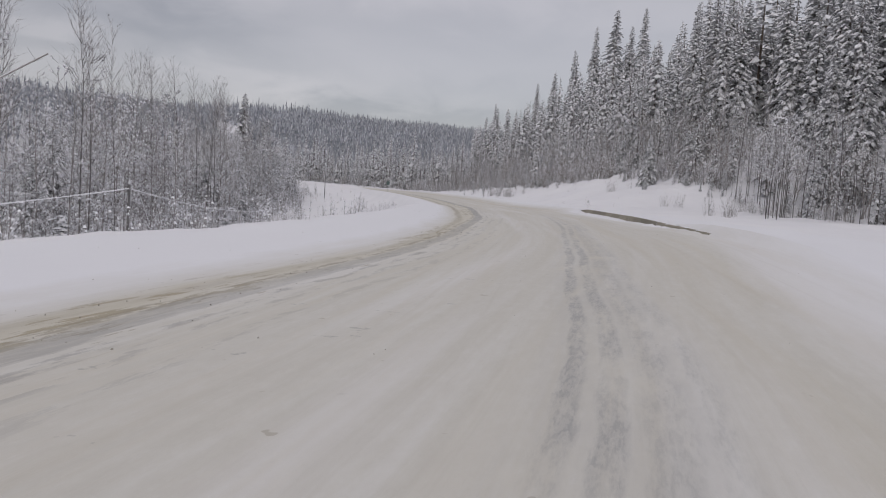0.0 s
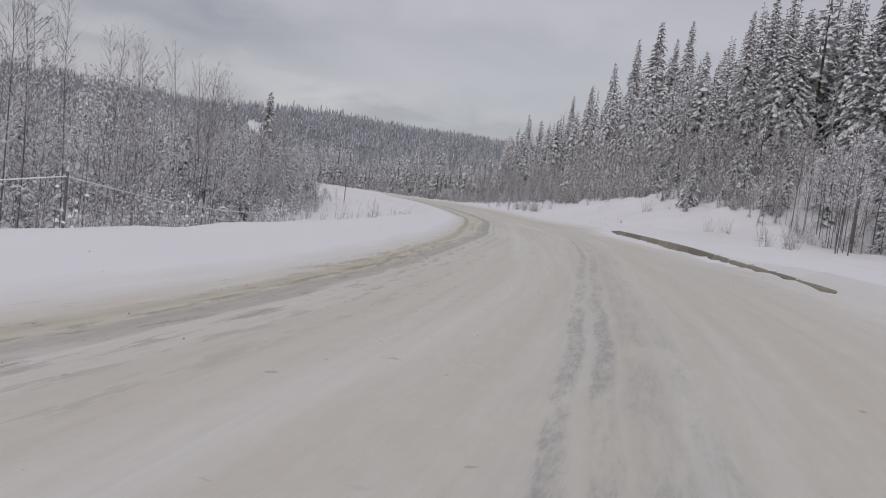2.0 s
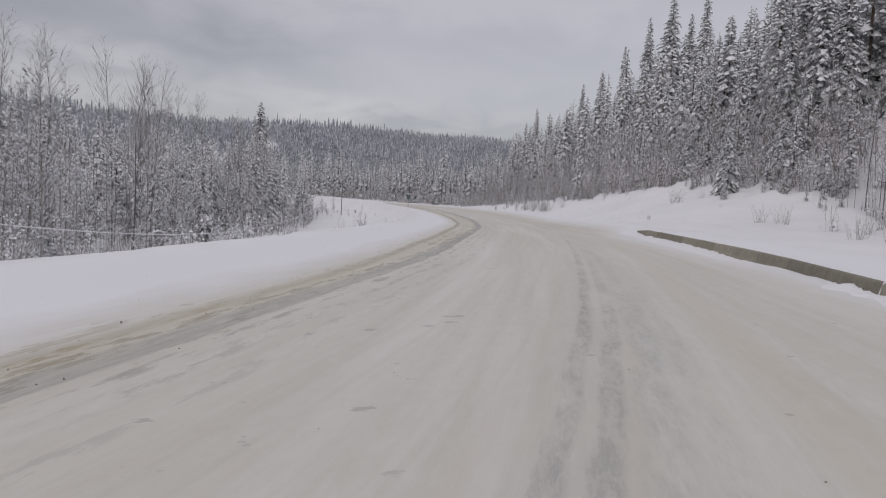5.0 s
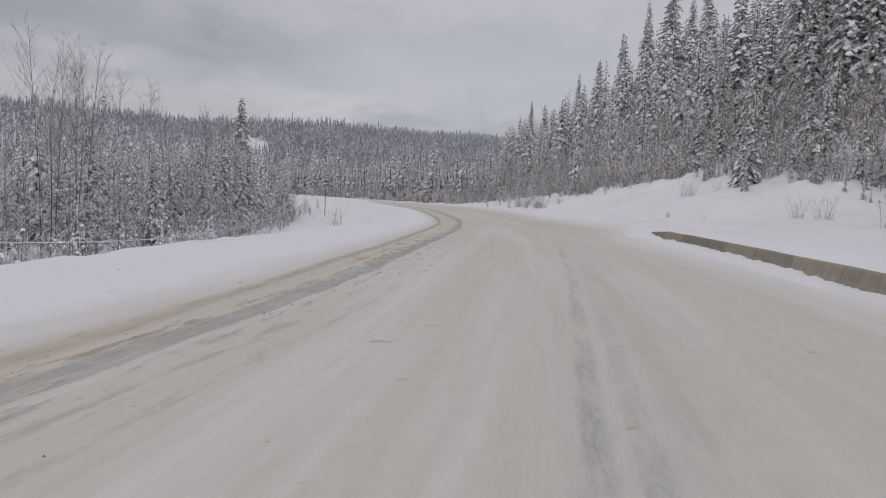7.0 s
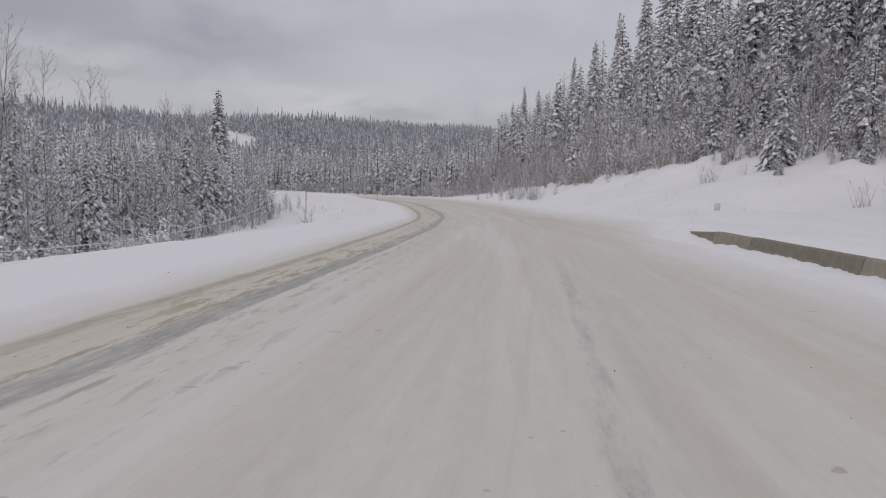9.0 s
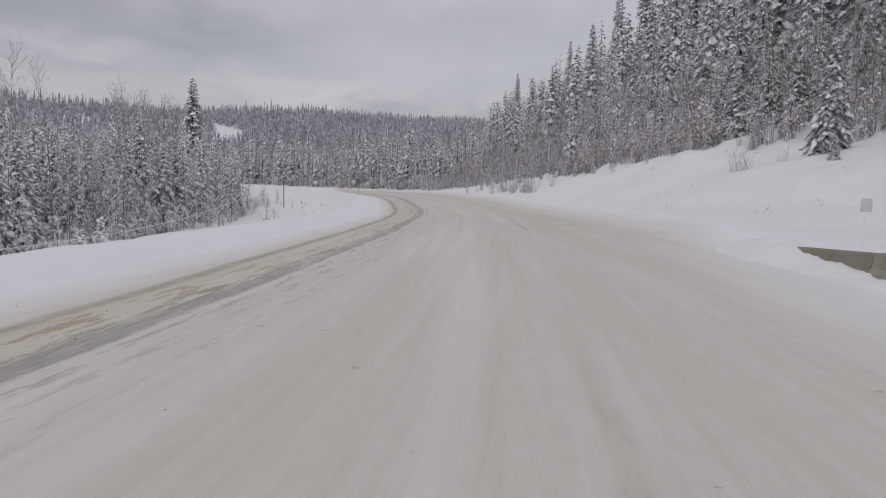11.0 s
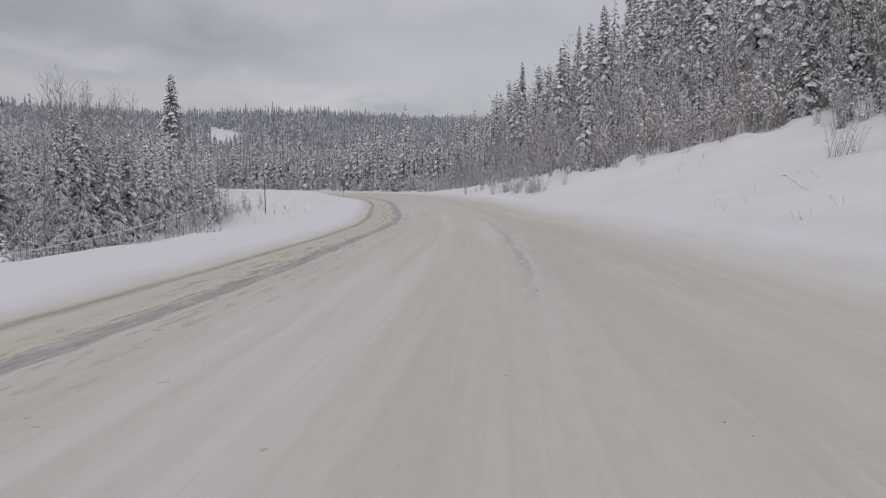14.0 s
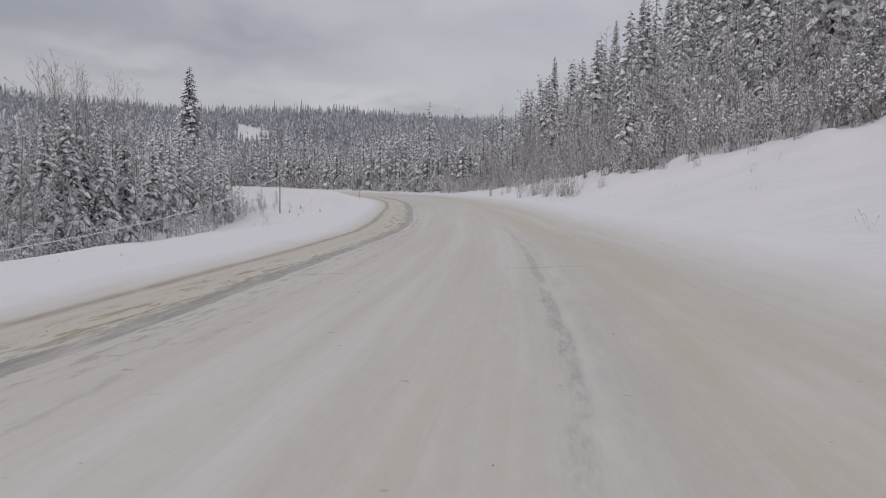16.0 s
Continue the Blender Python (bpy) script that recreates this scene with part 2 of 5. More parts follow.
    for centre, half, amount in ((0.62, 0.05, 0.55), (1.05, 0.04, 0.4), (1.6, 0.05, 0.28)):
        base = stain(base, times(band(ns, ls, dt, centre, half, 0.12), cut(torn2, 0.50, 0.56)), amount, (0.33, 0.32, 0.31))
    # ruts of the other lane, printed by treads, which drift outwards along the bend
    worn = ramp(ns, ls, calc(ns, ls, "DIVIDE", calc(ns, ls, "SUBTRACT", s, ARC_AT(-30)), ARC_AT(130) - ARC_AT(-30), clamp=True),
                [(q, (v,) * 3) for q, v in ((0.0, 0.7), (0.2, 1.0), (0.27, 1.0), (0.31, 0.7), (0.36, 0.95), (0.42, 0.75), (0.50, 0.6), (0.535, 0.15), (0.58, 0.04), (0.65, 0.10), (0.68, 0.9), (0.76, 0.8), (0.90, 0.04))])
    tread = calc(ns, ls, "SINE", calc(ns, ls, "ADD", calc(ns, ls, "MULTIPLY", s, 11.5), calc(ns, ls, "MULTIPLY", torn2, 40.0)))
    tread = calc(ns, ls, "MULTIPLY_ADD", tread, 0.28, 0.72)
    lone = ramp(ns, ls, calc(ns, ls, "DIVIDE", calc(ns, ls, "SUBTRACT", s, ARC_AT(24)), ARC_AT(40) - ARC_AT(24), clamp=True), [(0.0, (1.0,) * 3), (1.0, (0.22,) * 3)])
    gone = noise_tex(ns, ls, 1.0, 5, 0.65, uv, (2.2, 0.45, 1))
    bend = calc(ns, ls, "MULTIPLY_ADD", noise_tex(ns, ls, 1.0, 3, 0.6, uv, (0.1, 0.35, 1)), 0.22, -0.11)
    side = calc(ns, ls, "ADD", bend, calc(ns, ls, "MULTIPLY_ADD", shred, 0.20, calc(ns, ls, "SUBTRACT", dr, 0.10)))
    for centre, half, soft, amount, lo, first in ((0.0, 0.065, 0.06, 0.80, 0.44, True), (0.33, 0.07, 0.06, 0.74, 0.43, False), (0.70, 0.10, 0.12, 0.45, 0.47, False), (1.05, 0.05, 0.10, 0.35, 0.5, False)):
        k = times(band(ns, ls, side, centre, half, soft), cut(shred, lo - 0.10, lo + 0.08, 0.1, 1.0), tread, worn, cut(gone, 0.38, 0.54, 0.08, 1.0))
        base = stain(base, k if first else times(k, lone), amount, (0.28, 0.278, 0.278))
    base = stain(base, times(band(ns, ls, dr, 0.4, 0.55, 0.4), worn, cut(gone, 0.35, 0.6)), 0.30, (0.48, 0.475, 0.47))
    far_on = calc(ns, ls, "DIVIDE", calc(ns, ls, "SUBTRACT", s, ARC_AT(58)), 14.0, clamp=True)
    base = stain(base, times(band(ns, ls, calc(ns, ls, "ADD", u, wob), 10.5, 0.35, 0.8), far_on, cut(patch, 0.35, 0.6, 0.3, 1.0)), 0.45, (0.54, 0.48, 0.365))
    # small bare spots between the lanes
    spot = noise_tex(ns, ls, 1.0, 4, 0.6, uv, (1.5, 2.1, 1))
    base = stain(base, times(cut(spot, 0.66, 0.685), band(ns, ls, u, 3.4, 1.3, 0.8)), 0.55, (0.33, 0.325, 0.315))
    crumb = noise_tex(ns, ls, 3.6, 2, 0.5, uv)
    base = stain(base, cut(crumb, 0.735, 0.755), 0.55, (0.36, 0.32, 0.26))
    # a crack across the lanes
    sw = calc(ns, ls, "ADD", s, calc(ns, ls, "MULTIPLY", calc(ns, ls, "SUBTRACT", noise_tex(ns, ls, 0.8, 3, 0.6, uv), 0.5), 1.0))
    base = stain(base, times(band(ns, ls, sw, CRACK, 0.03, 0.06), calc(ns, ls, "MAXIMUM", band(ns, ls, u, 9.2, 0.8, 0.3), band(ns, ls, u, 3.5, 0.9, 0.5)), cut(torn2, 0.36, 0.46)), 0.65, (0.30, 0.295, 0.29))
    # clean snow past both edges
    un = calc(ns, ls, "ADD", u, calc(ns, ls, "MULTIPLY", calc(ns, ls, "SUBTRACT", patch, 0.5), 1.2))
    left = calc(ns, ls, "DIVIDE", calc(ns, ls, "SUBTRACT", 0.5, un), 1.7, clamp=True)
    wide = calc(ns, ls, "DIVIDE", calc(ns, ls, "SUBTRACT", s, ARC_AT(56)), 16.0, clamp=True)
    brim = track_pos(ns, ls, s, ((-2, 8.9), (14, 9.3), (30, 9.9), (45, 9.99)))
    right = calc(ns, ls, "DIVIDE", calc(ns, ls, "SUBTRACT", un, calc(ns, ls, "MULTIPLY_ADD", wide, 2.1, brim)), 2.4, clamp=True)
    clean = calc(ns, ls, "MAXIMUM", left, right)
    col = mix(ns, ls, clean, base, (0.81, 0.81, 0.84))
    ls.new(col, b.inputs["Base Color"])
    h = calc(ns, ls, "ADD", calc(ns, ls, "ADD", streak, calc(ns, ls, "MULTIPLY", crust, 0.3)), calc(ns, ls, "MULTIPLY", fine, 0.5))
    bump(ns, ls, b, h, 0.35, 0.06)
    b.inputs["Specular IOR Level"].default_value = 0.3
    return m


def make_mottled(name, a, c, scale, rough=0.8, bump_s=0.3, stretch=None, island=False, rime=None):
    """Mottled surface; rime: the share of single sprays or twigs that are coated with hoarfrost, and its colour."""
    m, ns, ls, b = material(name, rough)
    n = noise_tex(ns, ls, scale, 4, 0.6, None, stretch)
    col = ramp(ns, ls, n, [(0.3, a), (0.7, c)])
    if island:
        g = ns.new("ShaderNodeNewGeometry")
        rnd = g.outputs["Random Per Island"]
        if rime:
            share, frost = rime
            k = ramp(ns, ls, rnd, [(max(0.0, 1 - share - 0.15), (0.0,) * 3), (1 - share, (0.55,) * 3), (1.0, (1.0,) * 3)])
            col = mix(ns, ls, k, col, frost)
        v = calc(ns, ls, "MULTIPLY_ADD", calc(ns, ls, "FRACT", calc(ns, ls, "MULTIPLY", rnd, 17.3)), 0.5, 0.75)
    else:
        o = ns.new("ShaderNodeObjectInfo")
        v = calc(ns, ls, "MULTIPLY_ADD", o.outputs["Random"], 0.45, 0.78)
    hsv = ns.new("ShaderNodeHueSaturation")
    ls.new(v, hsv.inputs["Value"])
    ls.new(col, hsv.inputs["Color"])
    ls.new(hsv.outputs[0], b.inputs["Base Color"])
    bump(ns, ls, b, n, bump_s, 0.03)
    b.inputs["Specular IOR Level"].default_value = 0.2
    return m


M_SNOW = make_snow()
M_CLUMP = make_mottled("clinging_snow", (0.78, 0.78, 0.82), (0.88, 0.88, 0.91), 3.0, 0.6, 0.2)


def make_needles(name, dark, pale, frost, size, share):
    """Needled sprays: dark green-grey needles in fine tufts, flecked with rime and powder snow."""
    m, ns, ls, b = material(name, 0.8)
    tuft = noise_tex(ns, ls, 9.0 * size, 3, 0.7)
    col = ramp(ns, ls, tuft, [(0.35, dark), (0.65, pale)])
    g = ns.new("ShaderNodeNewGeometry")
    fleck = noise_tex(ns, ls, 5.0 * size, 4, 0.75)
    lift = calc(ns, ls, "ADD", fleck, calc(ns, ls, "MULTIPLY_ADD", g.outputs["Random Per Island"], 0.22, -0.11 + share))
    k = ramp(ns, ls, lift, [(0.50, (0.0,) * 3), (0.60, (1.0,) * 3)])
    col = mix(ns, ls, k, col, frost)
    ls.new(col, b.inputs["Base Color"])
    bump(ns, ls, b, tuft, 0.6, 0.05)
    b.inputs["Specular IOR Level"].default_value = 0.15
    return m


M_NEEDLE = make_needles("spruce_needles", (0.10, 0.113, 0.106), (0.205, 0.216, 0.206), (0.76, 0.76, 0.785), 1.8, 0.10)
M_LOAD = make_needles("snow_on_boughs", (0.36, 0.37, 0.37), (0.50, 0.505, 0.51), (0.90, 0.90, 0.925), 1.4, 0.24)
M_BARK = make_mottled("spruce_bark", (0.07, 0.055, 0.045), (0.17, 0.14, 0.12), 8.0, 0.9, 0.5, (1, 1, 0.3))
M_GREYBARK = make_mottled("grey_bark", (0.10, 0.095, 0.092), (0.23, 0.222, 0.218), 7.0, 0.9, 0.4, (1, 1, 0.4))
M_ASPEN = make_mottled("aspen_bark", (0.22, 0.205, 0.195), (0.46, 0.44, 0.43), 5.0, 0.85, 0.3, (1, 1, 0.4))
M_TWIG = make_mottled("twigs", (0.118, 0.110, 0.105), (0.245, 0.232, 0.226), 2.0, 0.85, 0.2, None, True, (0.39, (0.82, 0.815, 0.835)))
M_WILLOW = make_mottled("red_brown_twigs", (0.15, 0.118, 0.10), (0.29, 0.235, 0.205), 2.0, 0.85, 0.2, None, True, (0.27, (0.80, 0.79, 0.80)))
M_BROWN = make_mottled("brown_twigs", (0.13, 0.115, 0.095), (0.26, 0.23, 0.19), 2.0, 0.85, 0.2, None, True, (0.2, (0.7, 0.69, 0.7)))
M_CONCRETE = make_mottled("stained_concrete", (0.235, 0.216, 0.172), (0.315, 0.292, 0.236), 4.0, 0.85, 0.15)
M_POLE = make_mottled("weathered_wood", (0.11, 0.108, 0.108), (0.22, 0.215, 0.213), 10.0, 0.85, 0.5, (1, 1, 0.1))
M_CRUMB = make_mottled("dirty_ice", (0.20, 0.175, 0.14), (0.46, 0.43, 0.38), 9.0, 0.6, 0.3, None, True)
M_METAL = make_mottled("dull_metal", (0.25, 0.25, 0.26), (0.40, 0.40, 0.41), 6.0, 0.5, 0.1)
M_GREEN = make_mottled("green_sign_paint", (0.12, 0.17, 0.16), (0.17, 0.215, 0.21), 3.0, 0.5, 0.05)
# snow on the far trees, greyed and blued: distance haze in the colour
M_HAZE_SNOW = make_mottled("hazed_far_snow", (0.43, 0.445, 0.48), (0.54, 0.55, 0.58), 0.1, 0.7, 0.1)
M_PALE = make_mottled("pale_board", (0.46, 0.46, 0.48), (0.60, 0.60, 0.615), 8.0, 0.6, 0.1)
# frosted far needles, with the ridge's bluish haze mixed into their colours
M_HAZE_NEEDLE = make_mottled("hazed_far_needles", (0.262, 0.276, 0.31), (0.365, 0.383, 0.42), 0.05, 0.85, 0.1, None, True, (0.42, (0.58, 0.60, 0.64)))

# ---- the plan of the road ----
EDGE = ((-46, -75), (-29, -50), (-17, -30), (-11, -14), (-6.6, 0), (-2.8, 14), (-0.4, 34), (0.45, 50), (1.0, 70), (1.25, 90), (0.9, 105),
        (-0.1, 120), (-2.7, 142), (-6.2, 165), (-11, 185), (-18.5, 205), (-29, 219), (-48, 231), (-80, 240), (-150, 246), (-400, 250))


def spline(pts, step):
    p = np.array(pts, float)
    p = np.vstack([2 * p[0] - p[1], p, 2 * p[-1] - p[-2]])
    out = []
    for i in range(1, len(p) - 2):
        n = max(2, int(np.linalg.norm(p[i + 1] - p[i]) / step))
        t = np.linspace(0, 1, n, endpoint=False)[:, None]
        a, b_, c, d = p[i - 1], p[i], p[i + 1], p[i + 2]
        out.append(0.5 * (2 * b_ + (c - a) * t + (2 * a - 5 * b_ + 4 * c - d) * t**2 + (3 * b_ - a - 3 * c + d) * t**3))
    return np.vstack(out + [p[-2][None]])


CURVE = spline(EDGE, 0.8)
_seg = np.diff(CURVE, axis=0)
ARC = np.concatenate([[0], np.cumsum(np.linalg.norm(_seg, axis=1))])
_tan = np.gradient(CURVE, axis=0)
_tan /= np.linalg.norm(_tan, axis=1)[:, None]
RIGHT = np.stack([_tan[:, 1], -_tan[:, 0]], 1)
BANK = 0.0524


CRACK = float(ARC[np.argmin(np.abs(CURVE[:, 1] - 87.7) + np.abs(CURVE[:, 0]) * 0.01)])
M_ROAD = make_road()


def smooth(v):
    v = np.clip(v, 0, 1)
    return v * v * (3 - 2 * v)


def bank_at(y):
    return BANK * np.clip((260 - y) / 100, 0, 1)


def edge_z(i):
    x, y = CURVE[i, 0], CURVE[i, 1]
    return bank_at(y) * np.clip(x, -25, 25) + 0.025 * np.clip(y - 112, 0, 120)


def road_coords(x, y):
    """Metres right of the road's inner edge, the index of the nearest point of that edge, metres along it."""
    u = np.empty(len(x))
    idx = np.empty(len(x), int)
    for k in range(0, len(x), 4000):
        px, py = x[k:k + 4000, None], y[k:k + 4000, None]
        d2 = (px - CURVE[None, :, 0]) ** 2 + (py - CURVE[None, :, 1]) ** 2
        i = d2.argmin(1)
        side = (px[:, 0] - CURVE[i, 0]) * RIGHT[i, 0] + (py[:, 0] - CURVE[i, 1]) * RIGHT[i, 1]
        dist = np.sqrt(d2[np.arange(len(i)), i])
        u[k:k + 4000] = np.where(np.abs(side) > 0.5 * dist, side, np.sign(side) * dist)
        idx[k:k + 4000] = i
    return u, idx, ARC[idx]


_rng = np.random.default_rng(7)
_waves = [(_rng.uniform(0, 6.28), 2 ** k, _rng.uniform(0, 6.28)) for k in range(5) for _ in range(3)]


def rough_ground(x, y, size):
    """Smooth unevenness of about one unit, with features of that size and finer."""
    z = np.zeros_like(x)
    for a, f, p in _waves:
        z += np.sin((x * math.cos(a) + y * math.sin(a)) * f * 6.28 / size / 2.2 + p) / f
    return z / 3


def barrier_x(y):
    """The line of the roadside barrier's middle."""
    q = np.clip((y - 12.4) / 50.4, -0.3, 1.3)
    c = np.clip(q, 0, 1)
    return 7.3 + 7.0 * q + 6.5 * c * (1 - c)


def barrier_top(y):
    return np.interp(y, (12, 17, 26, 34, 46, 54, 63), (0.79, 0.80, 0.79, 0.865, 0.96, 1.035, 1.13))


# how far off the valley's far crest runs, by its bearing
CREST_AT, CREST_R = (-40, -5, 5, 12, 22, 32, 60, 100), (700, 1150, 1050, 800, 560, 470, 420, 420)
# the line of the forest's edge on the hillside
FOREST_Y = (-30, 20, 50, 60, 70, 85, 97, 105, 113, 119, 125, 132, 136, 139, 150, 165, 190, 205, 215)
FOREST_X = (36, 38, 39, 37.5, 36.5, 35.5, 34.5, 32.5, 30.2, 27.2, 24.9, 22.4, 20.5, 19.2, 17.2, 14.2, 7.0, -1, -6)


def height(x, y):
    x, y = np.asarray(x, float), np.asarray(y, float)
    u, i, s = road_coords(x, y)
    z0 = edge_z(i)
    ey = CURVE[i, 1]
    across = bank_at(ey) * np.clip(u, 0, 12)
    # inside: a ploughed shoulder, then the embankment down to the trees
    d = np.maximum(-u, 0)
    dd = np.maximum(d - 3.9, 0)
    left = (0.40 + 0.7 * smooth((ey - 196) / 16)) * smooth(d / 3.6) - 5.4 * (1 - np.exp(-dd * 0.16)) * smooth(dd / 1.5)
    left = left + (0.045 * rough_ground(x, y, 3.0) + 0.02 * rough_ground(x, y, 1.1)) * smooth(d / 1.5) + 0.25 * rough_ground(x, y, 14.0) * smooth((d - 6) / 10)
    # outside: a low bank of ploughed snow, then the hillside
    v = np.maximum(u - 12, 0)
    k = np.interp(ey, [0, 60, 74, 88, 115, 150, 180, 215, 260], [0.0, 0.01, 0.04, 0.20, 0.36, 0.34, 0.22, 0.03, 0.02])
    right = 0.45 * smooth(v / 2.6) + k * np.clip(v - 2, 0, 22) * (0.7 + 0.3 * smooth((v - 2) / 8))
    foot = np.interp(y, [-60, 60, 85, 120, 170, 250, 350, 500, 900], [44, 41, 36, 29, 20, 3, 55, 130, 330])
    slope = np.interp(y, [60, 110, 180, 250], [0.40, 0.42, 0.55, 0.66])
    hill = np.maximum(x - foot, 0)
    hill = slope * hill * smooth(hill / 12) * (1 - 0.45 * smooth((hill - 60) / 120))
    hill = 85 * (1 - np.exp(-hill / 85)) * (u > 0)
    right = right + hill + 0.05 * rough_ground(x, y, 4.0) * smooth(v / 2) + (0.24 * rough_ground(x, y, 8.0) + 0.10 * rough_ground(x, y, 2.7)) * smooth((v - 2) / 5)
    # drifts and buried brush make hummocks along the forest's edge
    brow = np.exp(-((x - np.interp(y, FOREST_Y, FOREST_X) + 0.8) / 2.6) ** 2) * smooth((y - 62) / 10) * smooth((190 - y) / 20)
    right = right + brow * np.maximum(0.55 * rough_ground(x, y, 3.4) + 0.28 * rough_ground(y, x, 1.5), -0.1) * smooth(v / 3)
    z = z0 + across + np.where(u < 0, left, right)
    # snow lies level with the top of the barrier behind it and leans on its two ends
    bx, bt = barrier_x(y), barrier_top(y)
    reach = smooth((y - 2) / 10) * smooth((70 - y) / 5)
    z = z - reach * smooth((bx - x + 0.15 * smooth((y - 50) / 8)) / 0.4) * np.where(u > 0, 0.45 * smooth(v / 2.6), 0) * smooth((y - 14) / 10)
    z = z + reach * smooth((x - bx - 0.10) / 0.2) * (1 - smooth((x - bx - 3) / 9)) * np.maximum(bt - 0.03 - z, 0)
    z = z - 0.12 * reach * np.exp(-((x - bx + 0.6) / 0.9) ** 2) * smooth((y - 33) / 8) * (1 - smooth((y - 52) / 8))
    lean = (1 - smooth((y - 13) / 18)) * smooth((y + 10) / 18) * 0.36
    z = z + lean * np.exp(-((x - bx + 0.4) / 1.9) ** 2)
    z = z + 0.035 * rough_ground(x, y, 1.3) * np.exp(-((x - bx + 0.3) / 0.5) ** 2) * reach
    # the valley's far sides
    dx, dy = x, y - 60
    r = np.hypot(dx, dy)
    th = np.degrees(np.arctan2(-dx, dy))
    far = np.interp(th, CREST_AT, CREST_R)
    top = far * np.interp(th, [-40, 0, 8, 16, 26, 40, 90], [0.05, 0.091, 0.089, 0.089, 0.095, 0.099, 0.093])
    near = np.interp(th, [-20, 0, 20, 60], [300, 280, 230, 170])
    far_z = top * smooth((r - near) / (far - near)) * (1 + 0.10 * rough_ground(x, y, 330.0) * smooth((r - 300) / 200))
    return z + far_z * (u < 9999)


# ---- mesh tools ----
class Soup:
    """Collects vertices and faces of one mesh."""

    def __init__(self):
        self.v, self.f = [], []

    def add(self, verts, faces):
        n = len(self.v)
        self.v.extend(verts)
        self.f.extend([tuple(i + n for i in fc) for fc in faces])

    def mesh(self, name, mat, flat=True):
        m = bpy.data.meshes.new(name)
        m.from_pydata([tuple(p) for p in self.v], [], self.f)
        m.materials.append(mat)
        if not flat:
            m.polygons.foreach_set("use_smooth", [True] * len(m.polygons))
        m.update()
        return m


def grid_mesh(name, X, Y, Z, mat, keep=None):
    ny, nx = X.shape
    m = bpy.data.meshes.new(name)
    idx = np.arange(nx * ny).reshape(ny, nx)
    quads = np.stack([idx[:-1, :-1], idx[:-1, 1:], idx[1:, 1:], idx[1:, :-1]], -1).reshape(-1, 4)
    m.from_pydata(np.stack([X, Y, Z], -1).reshape(-1, 3).tolist(), [], quads.tolist())
    m.materials.append(mat)
    m.polygons.foreach_set("use_smooth", [True] * len(m.polygons))
    m.update()
    return m


def part(name, mesh, parent, label="", at=None):
    ob = new(name, mesh)
    ob.parent = parent
    if at is not None:
        ob.matrix_basis = at
    if label:
        tagged(ob, label)
    return ob


def tube(soup, pts, radii, sides=3, cap=False):
    """A tapering tube along points; a radius of 0 closes it to a tip."""
    pts = [Vector(p) for p in pts]
    rings, prev = [], None
    for k, (p, r) in enumerate(zip(pts, radii)):
        d = (pts[min(k + 1, len(pts) - 1)] - pts[max(k - 1, 0)]).normalized()
        a = d.orthogonal().normalized() if prev is None else (prev - d * prev.dot(d)).normalized()
        prev = a
        b_ = d.cross(a)
        if r == 0:
            rings.append([p])
        else:
            rings.append([p + (a * math.cos(t) + b_ * math.sin(t)) * r for t in (2 * math.pi * j / sides for j in range(sides))])
    verts, faces, starts = [], [], []
    for ring in rings:
        starts.append(len(verts))
        verts += ring
    for k in range(len(rings) - 1):
        a0, b0 = starts[k], starts[k + 1]
        na, nb = len(rings[k]), len(rings[k + 1])
        for j in range(sides):
            j2 = (j + 1) % sides
            if nb == 1:
                faces.append((a0 + j, a0 + j2, b0))
            elif na == 1:
                faces.append((a0, b0 + j2, b0 + j))
            else:
                faces.append((a0 + j, a0 + j2, b0 + j2, b0 + j))
    if cap and len(rings[-1]) > 1:
        faces.append(tuple(starts[-1] + j for j in range(sides)))
    if cap and len(rings[0]) > 1:
        faces.append(tuple(starts[0] + j for j in reversed(range(sides))))
    soup.add(verts, faces)
    return rings


# ---- ground and road ----
def graded(lo, hi, fine_lo, fine_hi, step, growth):
    out = list(np.arange(fine_lo, fine_hi + 1e-6, step))
    d = step
    while out[-1] < hi:
        d *= growth
        out.append(out[-1] + d)
    d = step
    while out[0] > lo:
        d *= growth
        out.insert(0, out[0] - d)
    return np.array(out)


gx = graded(-2400, 2400, -66, 42, 0.75, 1.08)
gy = graded(-400, 3200, -14, 242, 0.9, 1.08)
GX, GY = np.meshgrid(gx, gy)
gu = road_coords(GX.ravel(), GY.ravel())[0]
GZ = height(GX.ravel(), GY.ravel())
inside = smooth((gu + 3.4) / 1.2) * smooth((14.8 - gu) / 1.2) * (GX.ravel() > -110)
GZ = (GZ - 0.7 * inside).reshape(GX.shape)
ground = tagged(new("ground", grid_mesh("ground", GX, GY, GZ, M_SNOW)), "deep clean snow over open ground and hillside", "snow ground", kind="structure")

us = np.arange(-4.2, 15.6, 0.3)
keep_s = np.nonzero((CURVE[:, 1] > -45) & (CURVE[:, 0] > -120))[0]
RU, RI = np.meshgrid(us, keep_s)
RX = CURVE[RI, 0] + RIGHT[RI, 0] * RU
RY = CURVE[RI, 1] + RIGHT[RI, 1] * RU
RZ = height(RX.ravel(), RY.ravel()).reshape(RX.shape)
UL = np.interp(CURVE[RI, 1], (-5, 0, 7, 13, 30, 45, 56, 66, 80, 95, 115), (1.9, 1.52, 1.35, 1.2, 1.45, 2.1, 2.2, 2.5, 2.75, 2.7, 3.1))
rut = 0.03 * np.exp(-((RU - UL) / 0.3) ** 2) + 0.015 * np.exp(-((RU - UL + 0.75) / 0.3) ** 2)
